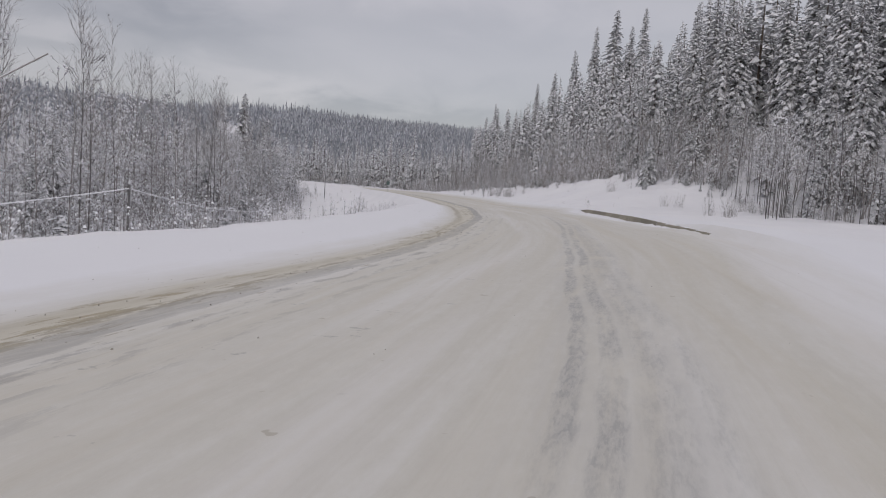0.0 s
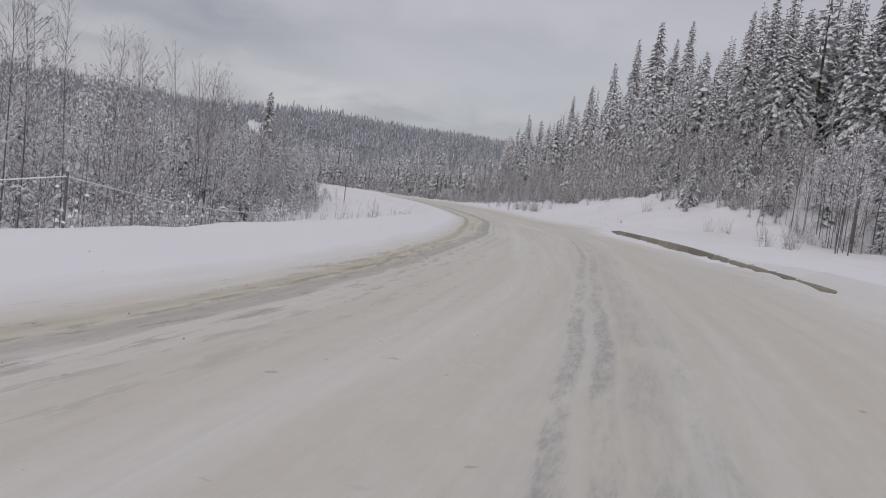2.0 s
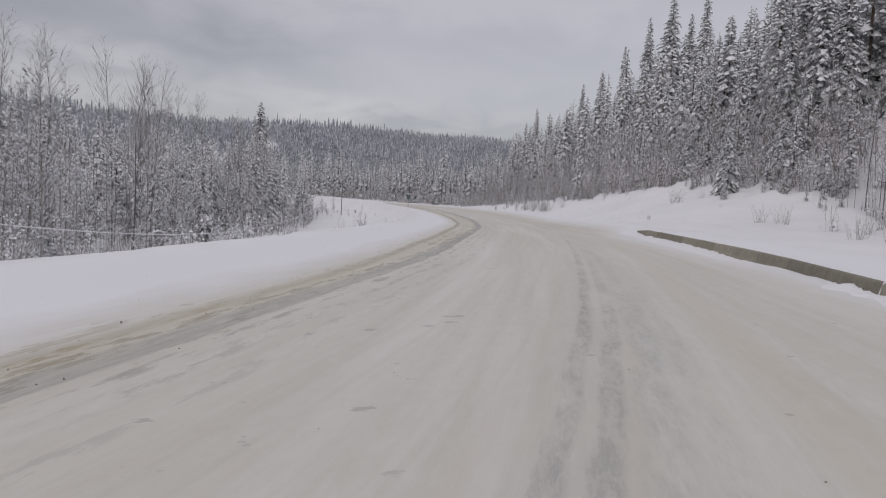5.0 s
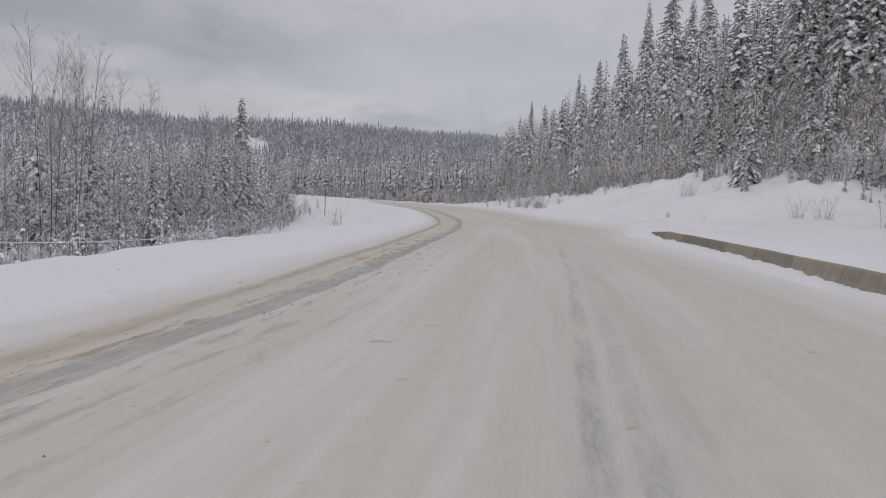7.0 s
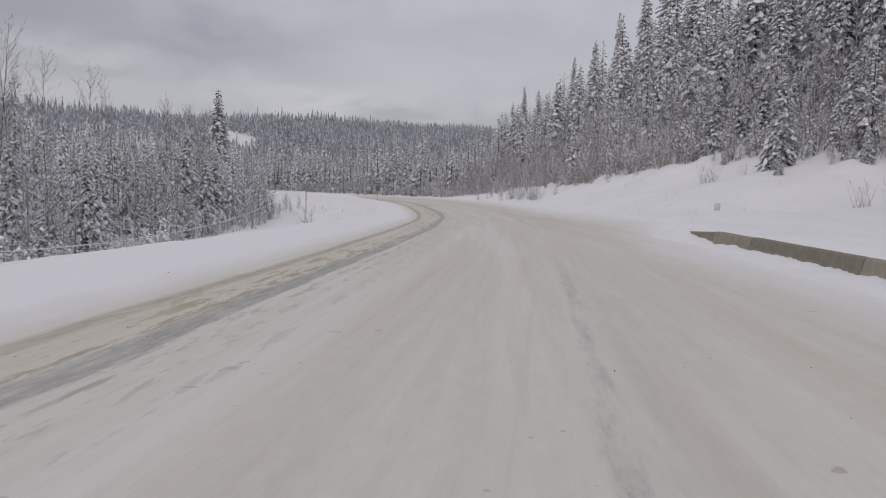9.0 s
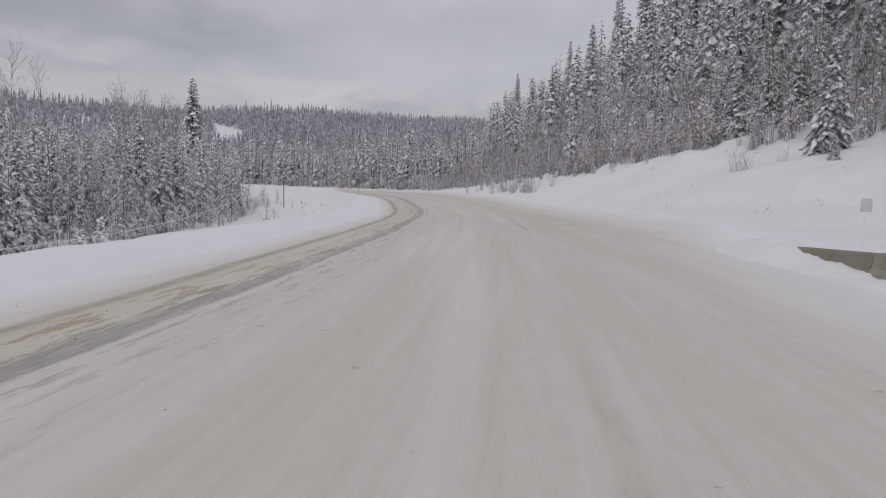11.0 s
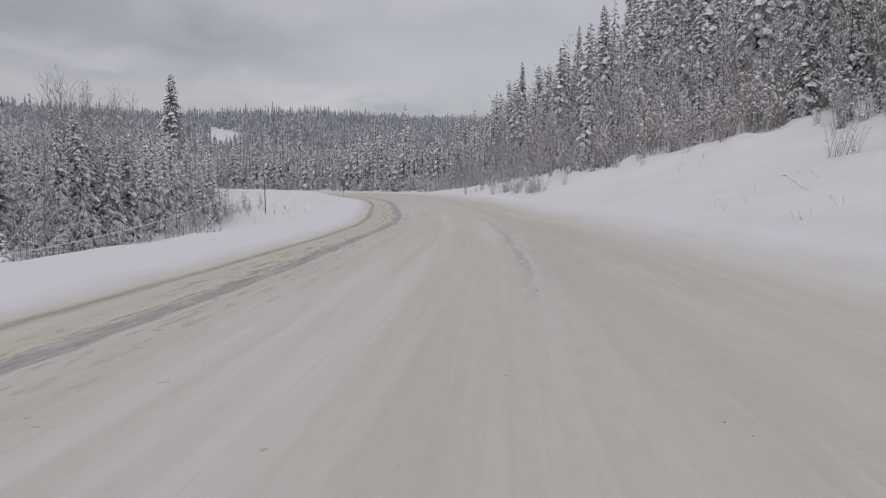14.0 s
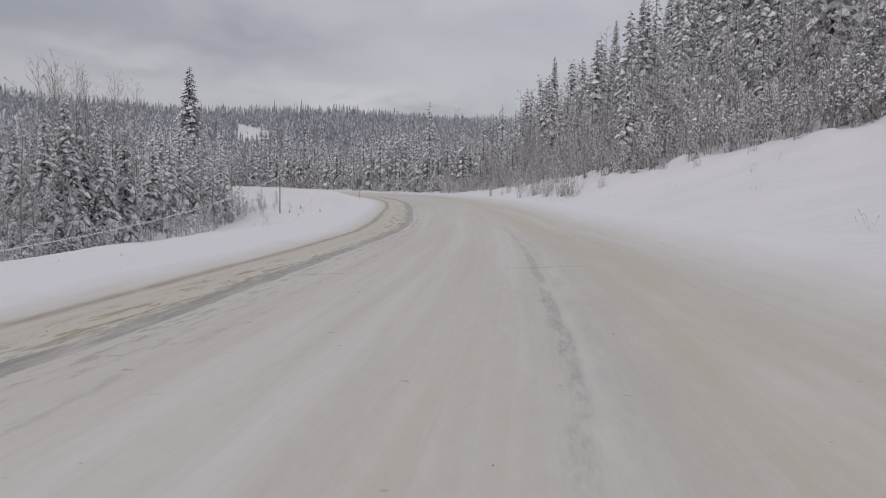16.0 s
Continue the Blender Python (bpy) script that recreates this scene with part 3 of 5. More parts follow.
RZ = RZ - rut - 0.06 * smooth((-3.2 - RU) / 1.0) - 0.06 * smooth((RU - 14.6) / 1.0) + 0.004
road_mesh = grid_mesh("road", RX, RY, RZ, M_ROAD)
for nm, val in (("across", RU), ("along", ARC[RI])):
    road_mesh.attributes.new(nm, "FLOAT", "POINT").data.foreach_set("value", val.ravel().astype(np.float32))
road = tagged(new("road", road_mesh), "two-lane road under packed sanded snow with worn ruts", "road", kind="structure")


def z_at(x, y):
    return float(height(np.array([x], float), np.array([y], float))[0])


# ---- trees ----
def pad(soup, centre, along, side, length, width, thick, rg, rim_n=5):
    """A rounded pad of snow lying along a bough."""
    up = along.cross(side)
    if up.z < 0:
        up = -up
    turn = rg.uniform(0, 1.2)
    rim, inner = [], []
    for j in range(rim_n):
        t = turn + j * 6.2832 / rim_n
        r = rg.uniform(0.75, 1.2)
        d = along * (length * r * math.cos(t)) + side * (width * r * math.sin(t))
        rim.append(centre + d - Vector((0, 0, thick * rg.uniform(0.1, 0.5))))
        inner.append(centre + d * 0.62 + up * thick * 0.35 + Vector((0, 0, thick * 0.35)))
    top = [centre + up * thick * 0.5 + Vector((0, 0, thick * 0.6))]
    n = rim_n
    if n > 5:
        soup.add(rim + inner + top, [(j, (j + 1) % n, n + (j + 1) % n, n + j) for j in range(n)] + [(n + j, n + (j + 1) % n, 2 * n) for j in range(n)])
    else:
        soup.add(rim + top, [(j, (j + 1) % n, n) for j in range(n)])


def spruce_meshes(seed, h, spread, boughs, sprays, pads, snowy, bare=0.04, sag=1.0, bulk=1.0):
    """A spruce h tall: trunk, drooping boughs with hanging sprays of needles, and rounded pads of snow on them."""
    rg = random.Random(seed)
    trunk, crown, snow = Soup(), Soup(), Soup()
    r0 = 0.010 * h + 0.03
    tube(trunk, [(0, 0, -0.6), (0, 0, h * 0.5), (0, 0, h * 0.99)], [r0, r0 * 0.6, 0.015], 5)
    spin = rg.uniform(0, 6.28)
    wide = 1.0 if sprays > 5 else 1.5
    for n in range(boughs):
        f = 1 - (1 - (n + rg.random()) / boughs) ** 0.86
        z = h * (bare + (0.985 - bare) * f)
        a = spin + n * 2.399963 + rg.uniform(-0.6, 0.6)
        L = (spread * (1 - f) ** 0.86 * (0.97 + 0.12 * math.sin(a * 2 + seed)) + 0.22) * rg.uniform(0.72, 1.16)
        ca, sa = math.cos(a), math.sin(a)
        droop = rg.uniform(0.40, 0.80) * (1 - 0.35 * f) * sag
        lift = rg.uniform(-0.12, 0.16) + 0.5 * f
        side = Vector((-sa, ca, 0))

        def at(q, off=0.0):
            return Vector((ca * L * q, sa * L * q, z + L * (lift * q - droop * q ** 1.6) - abs(off) * 0.25)) + side * off
        w = L * rg.uniform(0.24, 0.36) + 0.14
        crown.add([at(0.0), at(0.6, w * 0.34 * wide), at(1.04), at(0.6, -w * 0.34 * wide)], [(0, 1, 2), (0, 2, 3)])
        for j in range(sprays):
            q = 0.12 + 0.86 * (j + rg.random()) / sprays
            sg = 1 if (j + n) % 2 else -1
            ln = (w * (1.25 - 0.75 * q) + 0.08) * rg.uniform(0.75, 1.35) * (1.0 if wide == 1 else 1.2)
            o = at(q)
            d = Vector((ca * 0.55, sa * 0.55, -rg.uniform(0.15, 1.0))) + side * sg * rg.uniform(0.35, 1.0)
            d = d.normalized() * ln
            cross = d.cross(Vector((rg.uniform(-0.4, 0.4), rg.uniform(-0.4, 0.4), 1.0))).normalized() * ln * rg.uniform(0.20, 0.34) * wide
            m_ = o + d * rg.uniform(0.4, 0.65)
            crown.add([o, m_ + cross, o + d, m_ - cross], [(0, 1, 2), (0, 2, 3)])
        for j in range(pads):
            if rg.random() > snowy:
                continue
            q = rg.uniform(0.28, 1.0)
            off = rg.uniform(-0.75, 0.75) * w * (1.15 - 0.7 * q)
            c0, c1 = at(q - 0.06), at(q + 0.06)
            along = (c1 - c0).normalized()
            length = bulk * (0.14 * L + 0.10) * rg.uniform(0.6, 1.35) * (1.0 if wide == 1 else 1.35)
            width = length * rg.uniform(0.55, 1.0)
            big = 1.5 if rg.random() < 0.12 else 1.0
            pad(snow, at(q, off) + Vector((0, 0, 0.03)), along, side, length * big, width * big, width * rg.uniform(0.5, 0.9) * big, rg, 6 if h < 5 else 5)
    for n in range(int(boughs * 0.25)):
        z = h * rg.uniform(0.05, 0.8)
        a, r = rg.uniform(0, 6.28), spread * 0.28 * (1 - z / h) + 0.05
        o = Vector((math.cos(a) * r, math.sin(a) * r, z))
        e_ = Vector((math.sin(a), -math.cos(a), 0)) * r * 0.8
        crown.add([o - e_, o + e_, o + Vector((0, 0, 0.06 * h))], [(0, 1, 2)])
    tube(crown, [(0, 0, h * 0.95), (0, 0, h)], [0.03 + 0.003 * h, 0], 4)
    return trunk, crown, snow


def bowed_meshes(seed, h):
    """A thin sapling bent over in an arch by the snow along it."""
    rg = random.Random(seed)
    trunk, crown, snow = Soup(), Soup(), Soup()
    a = rg.uniform(0, 6.28)
    span = h * rg.uniform(0.8, 1.1)

    def arc(q):
        return Vector((math.cos(a) * span * q ** 1.4, math.sin(a) * span * q ** 1.4, -0.3 + h * 1.15 * math.sin(2.1 * q)))
    pts_ = [arc(k / 8) for k in range(9)]
    tube(trunk, pts_, [0.03 * (1 - k / 10) for k in range(9)], 4)
    tube(snow, [p + Vector((0, 0, 0.05)) for p in pts_[1:]], [rg.choice((0.015, 0.03, 0.05, 0.07)) for _ in range(7)] + [0], 5)
    for k in range(26):
        p = arc(rg.uniform(0.3, 1.0))
        d = Vector((rg.uniform(-1, 1), rg.uniform(-1, 1), rg.uniform(-0.9, 0.5))) * 0.16 * h
        tube(crown, [p, p + d], [0.012, 0], 3)
        if rg.random() < 0.7:
            tube(snow, [p + d * 0.1 + Vector((0, 0, 0.03)), p + d * 0.5 + Vector((0, 0, 0.05)), p + d * 0.9], [0.02, 0.045, 0], 3)
    return trunk, crown, snow


def aspen_meshes(seed, h, limbs, twigs, snowy, spread=0.16, lean=0.0, stems=1, low=0.10, puffs=0.0):
    """A bare broadleaf tree or shrub: stems, thin branches, and snow caught on them."""
    rg = random.Random(seed)
    trunk, crown, snow = Soup(), Soup(), Soup()
    for st in range(stems):
        hh = h * (1 if st == 0 else rg.uniform(0.55, 0.95))
        a0 = rg.uniform(0, 6.28)
        lx, ly = (lean + (0.22 if stems > 1 else 0.05) * rg.random()) * math.cos(a0), (lean + (0.22 if stems > 1 else 0.05) * rg.random()) * math.sin(a0)
        ox, oy = (rg.uniform(-.12, .12) * stems ** 0.5, rg.uniform(-.12, .12) * stems ** 0.5) if stems > 1 else (0, 0)

        def axis(f):
            return Vector((ox + lx * hh * f + 0.03 * hh * math.sin(f * 5 + a0) * f, oy + ly * hh * f + 0.02 * hh * math.cos(f * 4 + a0) * f, -0.5 + (hh + 0.5) * f))
        r0 = (0.0058 * hh + 0.018 * min(1, hh / 6)) * (0.62 if hh > 8 else 1.0) * (0.72 if limbs > 45 else 1.0)
        tube(trunk, [axis(0), axis(0.35), axis(0.7), axis(1)], [r0, r0 * 0.75, r0 * 0.4, 0.008], 5 if hh > 4 else 3)
        for b_ in range(limbs):
            f = low + (0.98 - low) * ((b_ + rg.random()) / limbs)
            p = axis(f)
            L = hh * spread * (1.25 - f) * rg.uniform(0.8, 1.7)
            a = rg.uniform(0, 6.28)
            up = rg.uniform(0.5, 1.3) + (0.75 if limbs > 45 else 0)
            thin = 0.55 if limbs > 45 else 1.0
            d = Vector((math.cos(a), math.sin(a), up)).normalized()
            q = p + d * L * 0.55 + Vector((0, 0, -0.03 * L))
            e_ = p + d * L + Vector((0, 0, L * rg.uniform(-0.1, 0.25)))
            tube(crown, [p, q, e_], [(0.010 * min(1, hh / 4) + 0.0009 * hh + 0.001) * thin, (0.007 * min(1, hh / 4) + 0.0005 * hh) * thin, 0.0], 3)
            lines = [(p, q), (q, e_)]
            for tw in range(twigs):
                g = rg.uniform(0.25, 1)
                o = p.lerp(q, g * 2) if g < 0.5 else q.lerp(e_, g * 2 - 1)
                dd = (d + Vector((rg.uniform(-1, 1), rg.uniform(-1, 1), rg.uniform(-.35, 0.9)))).normalized()
                T = L * rg.uniform(0.25, 0.6)
                tip = o + dd * T
                tube(crown, [o, tip], [(0.008 * min(1, hh / 4) + 0.0007 * hh) * thin, 0], 3)
                lines.append((o, tip))
            for (m0, m1) in lines:
                if rg.random() < puffs:
                    c0 = m0.lerp(m1, rg.uniform(0.4, 1.0))
                    r = rg.uniform(0.05, 0.11) * (1.7 if rg.random() < 0.14 else 1.0) * min(1.0, 0.4 + hh / 8)
                    pad(snow, c0, Vector((1, 0, 0)), Vector((0, 1, 0)), r * 1.25, r, r * 0.9, rg, 6)
                elif rg.random() < snowy:
                    w = (0.017 + 0.0033 * hh) * rg.uniform(0.8, 1.35) * ((2.4 if hh > 7 else 3.6) if rg.random() < (0.2 if hh > 7 else 0.3) else 1.0)
                    g0 = rg.uniform(0.0, 0.4)
                    g1 = g0 + rg.uniform(0.35, 0.6)
                    s0, s1 = m0.lerp(m1, g0), m0.lerp(m1, g1)
                    sm = s0.lerp(s1, rg.uniform(0.35, 0.65))
                    up_ = Vector((0, 0, w * 1.2))
                    sd = (s1 - s0).cross(Vector((0, 0, 1)))
                    sd = sd.normalized() * w if sd.length > 1e-4 else Vector((w, 0, 0))
                    snow.add([s0, sm + sd, sm + up_, sm - sd, s1], [(0, 2, 1), (0, 3, 2), (4, 1, 2), (4, 2, 3), (0, 1, 4, 3)])
    return trunk, crown, snow


def tree(name, soups, mats, names, label, category, group):
    root = new(name)
    for soup, mat, nm in zip(soups, mats, names):
        if soup.f:
            tagged(part(nm, soup.mesh(nm, mat, nm == "crown"), root), kind="stuff" if nm == "snow_load" else "")
    return tagged(root, label, category, group)


rng = random.Random(11)
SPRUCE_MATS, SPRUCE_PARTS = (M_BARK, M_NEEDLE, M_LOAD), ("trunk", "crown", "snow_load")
ASPEN_MATS, ASPEN_PARTS = (M_ASPEN, M_TWIG, M_CLUMP), ("trunk", "crown", "snow_load")


def left_limit(y):
    return float(np.interp(y, [-60, 0, 44, 120, 190, 200, 225, 232, 300], [-62, -31, -26.5, -31, -37, -40, -60, -60, -60]))


def right_limit(y):
    return float(np.interp(y, FOREST_Y, FOREST_X))


# templates: first copy of each is placed like the others
spr_t = [spruce_meshes(100 + k, h_, w_, n_, 7, 4, 0.9, 0.04, 1.6, 0.78) for k, (h_, w_, n_) in enumerate(((20, 2.9, 215), (17, 2.8, 200), (14, 2.5, 180), (8, 2.1, 140), (24, 3.1, 240)))]
mid_s = [spruce_meshes(400 + k, h_, w_, n_, 4, 2, 0.95, 0.04, 1.45) for k, (h_, w_, n_) in enumerate(((17, 2.7, 92), (14, 2.6, 84), (20, 2.9, 100)))]
mid_f = [spruce_meshes(410 + k, h_, w_, n_, 3, 2, 0.72) for k, (h_, w_, n_) in enumerate(((17, 2.8, 60), (14, 2.7, 54), (20, 3.0, 66)))]
spr_t[3] = spruce_meshes(103, 8, 1.9, 190, 9, 3, 0.85, 0.02, 1.7, 0.78)
spr_t += mid_s
SPR_H = (20, 17, 14, 8, 24, 17, 14, 20)
asp_t = [aspen_meshes(200 + k, h_, l_, 6, 0.62, sp_, puffs=0.06) for k, (h_, l_, sp_) in enumerate(((13, 34, 0.15), (11, 32, 0.17), (15, 36, 0.13), (9, 30, 0.2)))]
tall_t = [aspen_meshes(240 + k, h_, 50, 6, 0.0, 0.19, 0, 1, 0.40) for k, h_ in enumerate((18.5, 17.5))]
bsh_t = [aspen_meshes(300 + k, h_, 7, 3, sn_, 0.24, 0.03, st_, puffs=0.12) for k, (h_, st_, sn_) in enumerate(((3.2, 6, 0.55), (2.2, 7, 0.4), (4.2, 5, 0.6)))]
BSH_H = (3.2, 2.2, 4.2)
brush_t = [aspen_meshes(350 + k, h_, 6, 2, 0.75, 0.3, 0.04, st_, puffs=0.06) for k, (h_, st_) in enumerate(((3.2, 4), (2.2, 5), (4.2, 4)))]
bow_t = [bowed_meshes(370 + k, h_) for k, h_ in enumerate((2.6, 3.6, 3.0))]
sprig_t = [aspen_meshes(380 + k, h_, 3, 1, 0.15, 0.3, 0.6, st_) for k, (h_, st_) in enumerate(((0.8, 2), (0.8, 4), (0.45, 3)))]
willow_t = [aspen_meshes(360 + k, h_, 7, 3, 0.26, 0.32, 0.16, st_, 0.22, puffs=0.10) for k, (h_, st_) in enumerate(((4.2, 5), (3.2, 6), (5.4, 5)))]
big_t = [aspen_meshes(366 + k, h_, 9, 4, 0.3, 0.30, 0.14, st_, 0.25, puffs=0.20) for k, (h_, st_) in enumerate(((4.6, 7), (5.6, 6), (3.6, 8)))]
fan_t = [aspen_meshes(390, 2.0, 5, 2, 0.12, 0.26, 0.30, 14)]
SMALL = aspen_meshes(330, 1.3, 6, 4, 0.12, 0.34, 0.10, 5)

laden_t = [spruce_meshes(150 + k, h_, w_, 44, 6, 5, 0.98, 0.02) for k, (h_, w_) in enumerate(((4.2, 1.3), (3.4, 1.2)))]
grove_t = [aspen_meshes(220 + k, h_, 24, 5, 0.5, 0.15, 0.02, 1, 0.36, puffs=0.12) for k, h_ in enumerate((12, 10, 13))]
mid_a = [aspen_meshes(430 + k, h_, 20, 3, 0.6, 0.18, puffs=0.08) for k, h_ in enumerate((13, 11, 15))]

_first = {}


def plant(kind, k, x, y, scale, turn, label, category, group, name, z=None, wide=1.0):
    soups, mats, names = {"spruce": (spr_t, SPRUCE_MATS, SPRUCE_PARTS), "aspen": (asp_t, ASPEN_MATS, ASPEN_PARTS), "tall": (tall_t, (M_GREYBARK, M_TWIG, M_CLUMP), ASPEN_PARTS), "bush": (bsh_t, ASPEN_MATS, ASPEN_PARTS), "small": ([SMALL], ASPEN_MATS, ASPEN_PARTS), "bow": (bow_t, ASPEN_MATS, ASPEN_PARTS), "willow": (big_t, (M_ASPEN, M_WILLOW, M_CLUMP), ASPEN_PARTS), "laden": (laden_t, (M_BARK, M_NEEDLE, M_CLUMP), SPRUCE_PARTS), "grove": (grove_t, (M_GREYBARK, M_TWIG, M_CLUMP), ASPEN_PARTS), "fan": (fan_t, ASPEN_MATS, ASPEN_PARTS), "sprig": (sprig_t, ASPEN_MATS, ASPEN_PARTS)}[kind]
    if z is None:
        z = z_at(x, y)
    m = Matrix.Translation((x, y, z)) @ Matrix.Rotation(turn, 4, "Z") @ Matrix.Diagonal((scale * wide * rng.uniform(0.88, 1.15), scale * wide * rng.uniform(0.88, 1.15), scale, 1))
    key = (kind, k)
    if key not in _first:
        root = tree(name, soups[k], mats, names, label, category, group)
        root.matrix_basis = m
        _first[key] = root
    else:
        src = _first[key]
        root = copy_thing(src, pose(0, 0, 0))
        root.matrix_basis = m
        root.name = name
        tagged(root, label, category, group)
    return root


def outer(x, y):
    u, _, _ = road_coords(np.array([x]), np.array([y]))
    return u[0]


def scatter(n, x0, x1, y0, y1, ok, gap, tries=40):
    pts = []
    cells = {}
    for _ in range(n * tries):
        if len(pts) >= n:
            break
        x, y = rng.uniform(x0, x1), rng.uniform(y0, y1)
        if not ok(x, y):
            continue
        c = (int(x // gap), int(y // gap))
        if any((x - p[0]) ** 2 + (y - p[1]) ** 2 < gap * gap for i in (-1, 0, 1) for j in (-1, 0, 1) for p in cells.get((c[0] + i, c[1] + j), ())):
            continue
        pts.append((x, y))
        cells.setdefault(c, []).append((x, y))
    return pts


def joined(name, soups_list, places, mats, names, label, category):
    """Many trees too far off to tell apart: one object of each part under one root."""
    root = tagged(new(name), label, category, kind="stuff")
    for p_i, (mat, nm) in enumerate(zip(mats, names)):
        V, F, n = [], [], 0
        data = [(np.array([tuple(v) for v in s[p_i].v], np.float32).reshape(-1, 3), s[p_i].f) for s in soups_list]
        tri = []
        for v, fcs in data:
            t3 = [t for fc in fcs for t in ((fc,) if len(fc) == 3 else [(fc[0], fc[q], fc[q + 1]) for q in range(1, len(fc) - 1)])]
            tri.append(np.array(t3, np.int32).reshape(-1, 3))
        for (x, y, z, sc, tw, k) in places:
            v, f = data[k][0], tri[k]
            if not len(f):
                continue
            c, s_ = math.cos(tw), math.sin(tw)
            V.append(np.stack([x + sc * (v[:, 0] * c - v[:, 1] * s_), y + sc * (v[:, 0] * s_ + v[:, 1] * c), z + sc * v[:, 2]], 1))
            F.append(f + n)
            n += len(v)
        if not V:
            continue
        V, F = np.vstack(V), np.vstack(F)
        m = bpy.data.meshes.new(nm)
        m.vertices.add(len(V))
        m.vertices.foreach_set("co", V.ravel())
        m.loops.add(len(F) * 3)
        m.loops.foreach_set("vertex_index", F.ravel().astype(np.int32))
        m.polygons.add(len(F))
        m.polygons.foreach_set("loop_start", np.arange(0, len(F) * 3, 3, dtype=np.int32))
        m.materials.append(mat)
        m.polygons.foreach_set("use_smooth", [nm == "snow_load"] * len(F))
        m.update(calc_edges=True)
        tagged(part(nm, m, root), kind="stuff")
    return root


def places_of(pts, kinds, lo, hi):
    if not pts:
        return []
    z = height(np.array([p[0] for p in pts]), np.array([p[1] for p in pts]))
    return [(x, y, float(zz), rng.uniform(lo, hi), rng.uniform(0, 6.28), rng.randrange(kinds)) for (x, y), zz in zip(pts, z)]


def canopy(x, y, z, h):
    """The scale of a tree h tall at that place, under the even roof of the hillside's forest."""
    roof = 1.0 + 0.09 * (y - 40) + 0.80 * (x - 6)
    roof -= 3.0 * float(smooth((y - 115) / 20) * (1 - smooth((y - 195) / 25)))
    share = rng.uniform(0.92, 1.1) if rng.random() < 0.3 else rng.uniform(0.5, 0.86)
    return min(1.25, max(0.35, (roof - z) / h * share))


# right-hand forest edge
R_SPR = scatter(125, 12, 80, 15, 250, lambda x, y: x > right_limit(y) + (15 if y < 58 else 11 if y < 80 else 9.5 if y < 100 else 11) and x < right_limit(y) + 32, 2.5)
for (x, y) in R_SPR:
    k = rng.choice((0, 0, 1, 1, 2, 4, 4)) if y < 125 else rng.choice((5, 6, 7, 7))
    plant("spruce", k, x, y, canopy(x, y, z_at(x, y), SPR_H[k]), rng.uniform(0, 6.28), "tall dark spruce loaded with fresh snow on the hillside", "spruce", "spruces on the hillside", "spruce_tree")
for (x, y) in scatter(40, 10, 60, 25, 230, lambda x, y: right_limit(y) + (5 if y < 82 else 2.5) < x < right_limit(y) + 10, 2.2):
    plant("spruce", 3, x, y, rng.uniform(0.35, 0.8), rng.uniform(0, 6.28), "young snow-laden spruce under the taller hillside trees", "spruce", "spruces on the hillside", "spruce_tree")
for (x, y, k, sc) in ((30.9, 94.6, 3, 0.93), (37.0, 96.0, 3, 0.85), (34.4, 88.5, 3, 0.33), (29.6, 91.5, 3, 0.22), (24.4, 150, 3, 0.6)):
    plant("spruce", k, x, y, sc, rng.uniform(0, 6.28), "broad young spruce bowed under thick snow at the forest edge", "spruce", "spruces on the hillside", "spruce_tree")
plant("spruce", 3, 30.9, 106.8, 0.2, 1.0, "tiny spruce sapling poking out of the snowy bank", "spruce sapling", "spruces on the hillside", "spruce_sapling")
R_ASP = scatter(310, -2, 60, 15, 205, lambda x, y: right_limit(y) + 0.6 < x < right_limit(y) + 12, 1.1)
near = sorted(R_ASP, key=lambda p: p[0] - right_limit(p[1]))
for (x, y) in near[:130]:
    k = rng.choice((0, 1, 1, 3, 3))
    plant("grove" if y < 88 else "aspen", k % 3 if y < 88 else k, x, y, rng.uniform(0.7, 1.1) * (1.0 if y < 80 else 0.36 + 0.64 * float(smooth((x - right_limit(y)) / 7))), rng.uniform(0, 6.28), "bare grey aspen with snow along its branches", "aspen", "aspens on the hillside", "aspen_tree")
joined("hillside_thicket", mid_a, places_of(near[130:], 3, 0.6, 1.15), ASPEN_MATS, ASPEN_PARTS, "bare snow-laced aspens massed behind the forest edge", "thicket")
R_BSH = scatter(95, 0, 60, 40, 200, lambda x, y: right_limit(y) - 0.8 < x < right_limit(y) + 2.5 and (y > 86 or rng.random() < 0.3), 1.1)
for (x, y) in R_BSH:
    plant("bush", rng.choice((0, 1, 2)), x, y, rng.uniform(0.5, 1.0), rng.uniform(0, 6.28), "leafless shrub dusted with snow at the forest edge", "shrub", "shrubs at the forest edge", "shrub")
for (x, y) in scatter(40, 5, 45, 84, 140, lambda x, y: right_limit(y) - 0.2 < x < right_limit(y) + 4.5, 1.7):
    plant("willow", rng.choice((0, 1, 2)), x, y, rng.uniform(0.6, 1.05), rng.uniform(0, 6.28), "many-stemmed willow shrub hung with puffs of snow", "shrub", "willows at the forest edge", "willow_shrub")
pts = scatter(330, -5, 60, 30, 210, lambda x, y: right_limit(y) - 0.3 < x < right_limit(y) + 10 and (y > 86 or (x > right_limit(y) + 5 and rng.random() < 0.45)), 0.9)
joined("forest_edge_brush", willow_t, [(x, y, z, sc * (0.5 + 0.9 * float(smooth((x - right_limit(y)) / 6))), tw, k) for (x, y, z, sc, tw, k) in places_of(pts, 3, 0.55, 1.25)], (M_ASPEN, M_WILLOW, M_CLUMP), ASPEN_PARTS, "snow-caked tangle of brush along the forest edge", "brush")

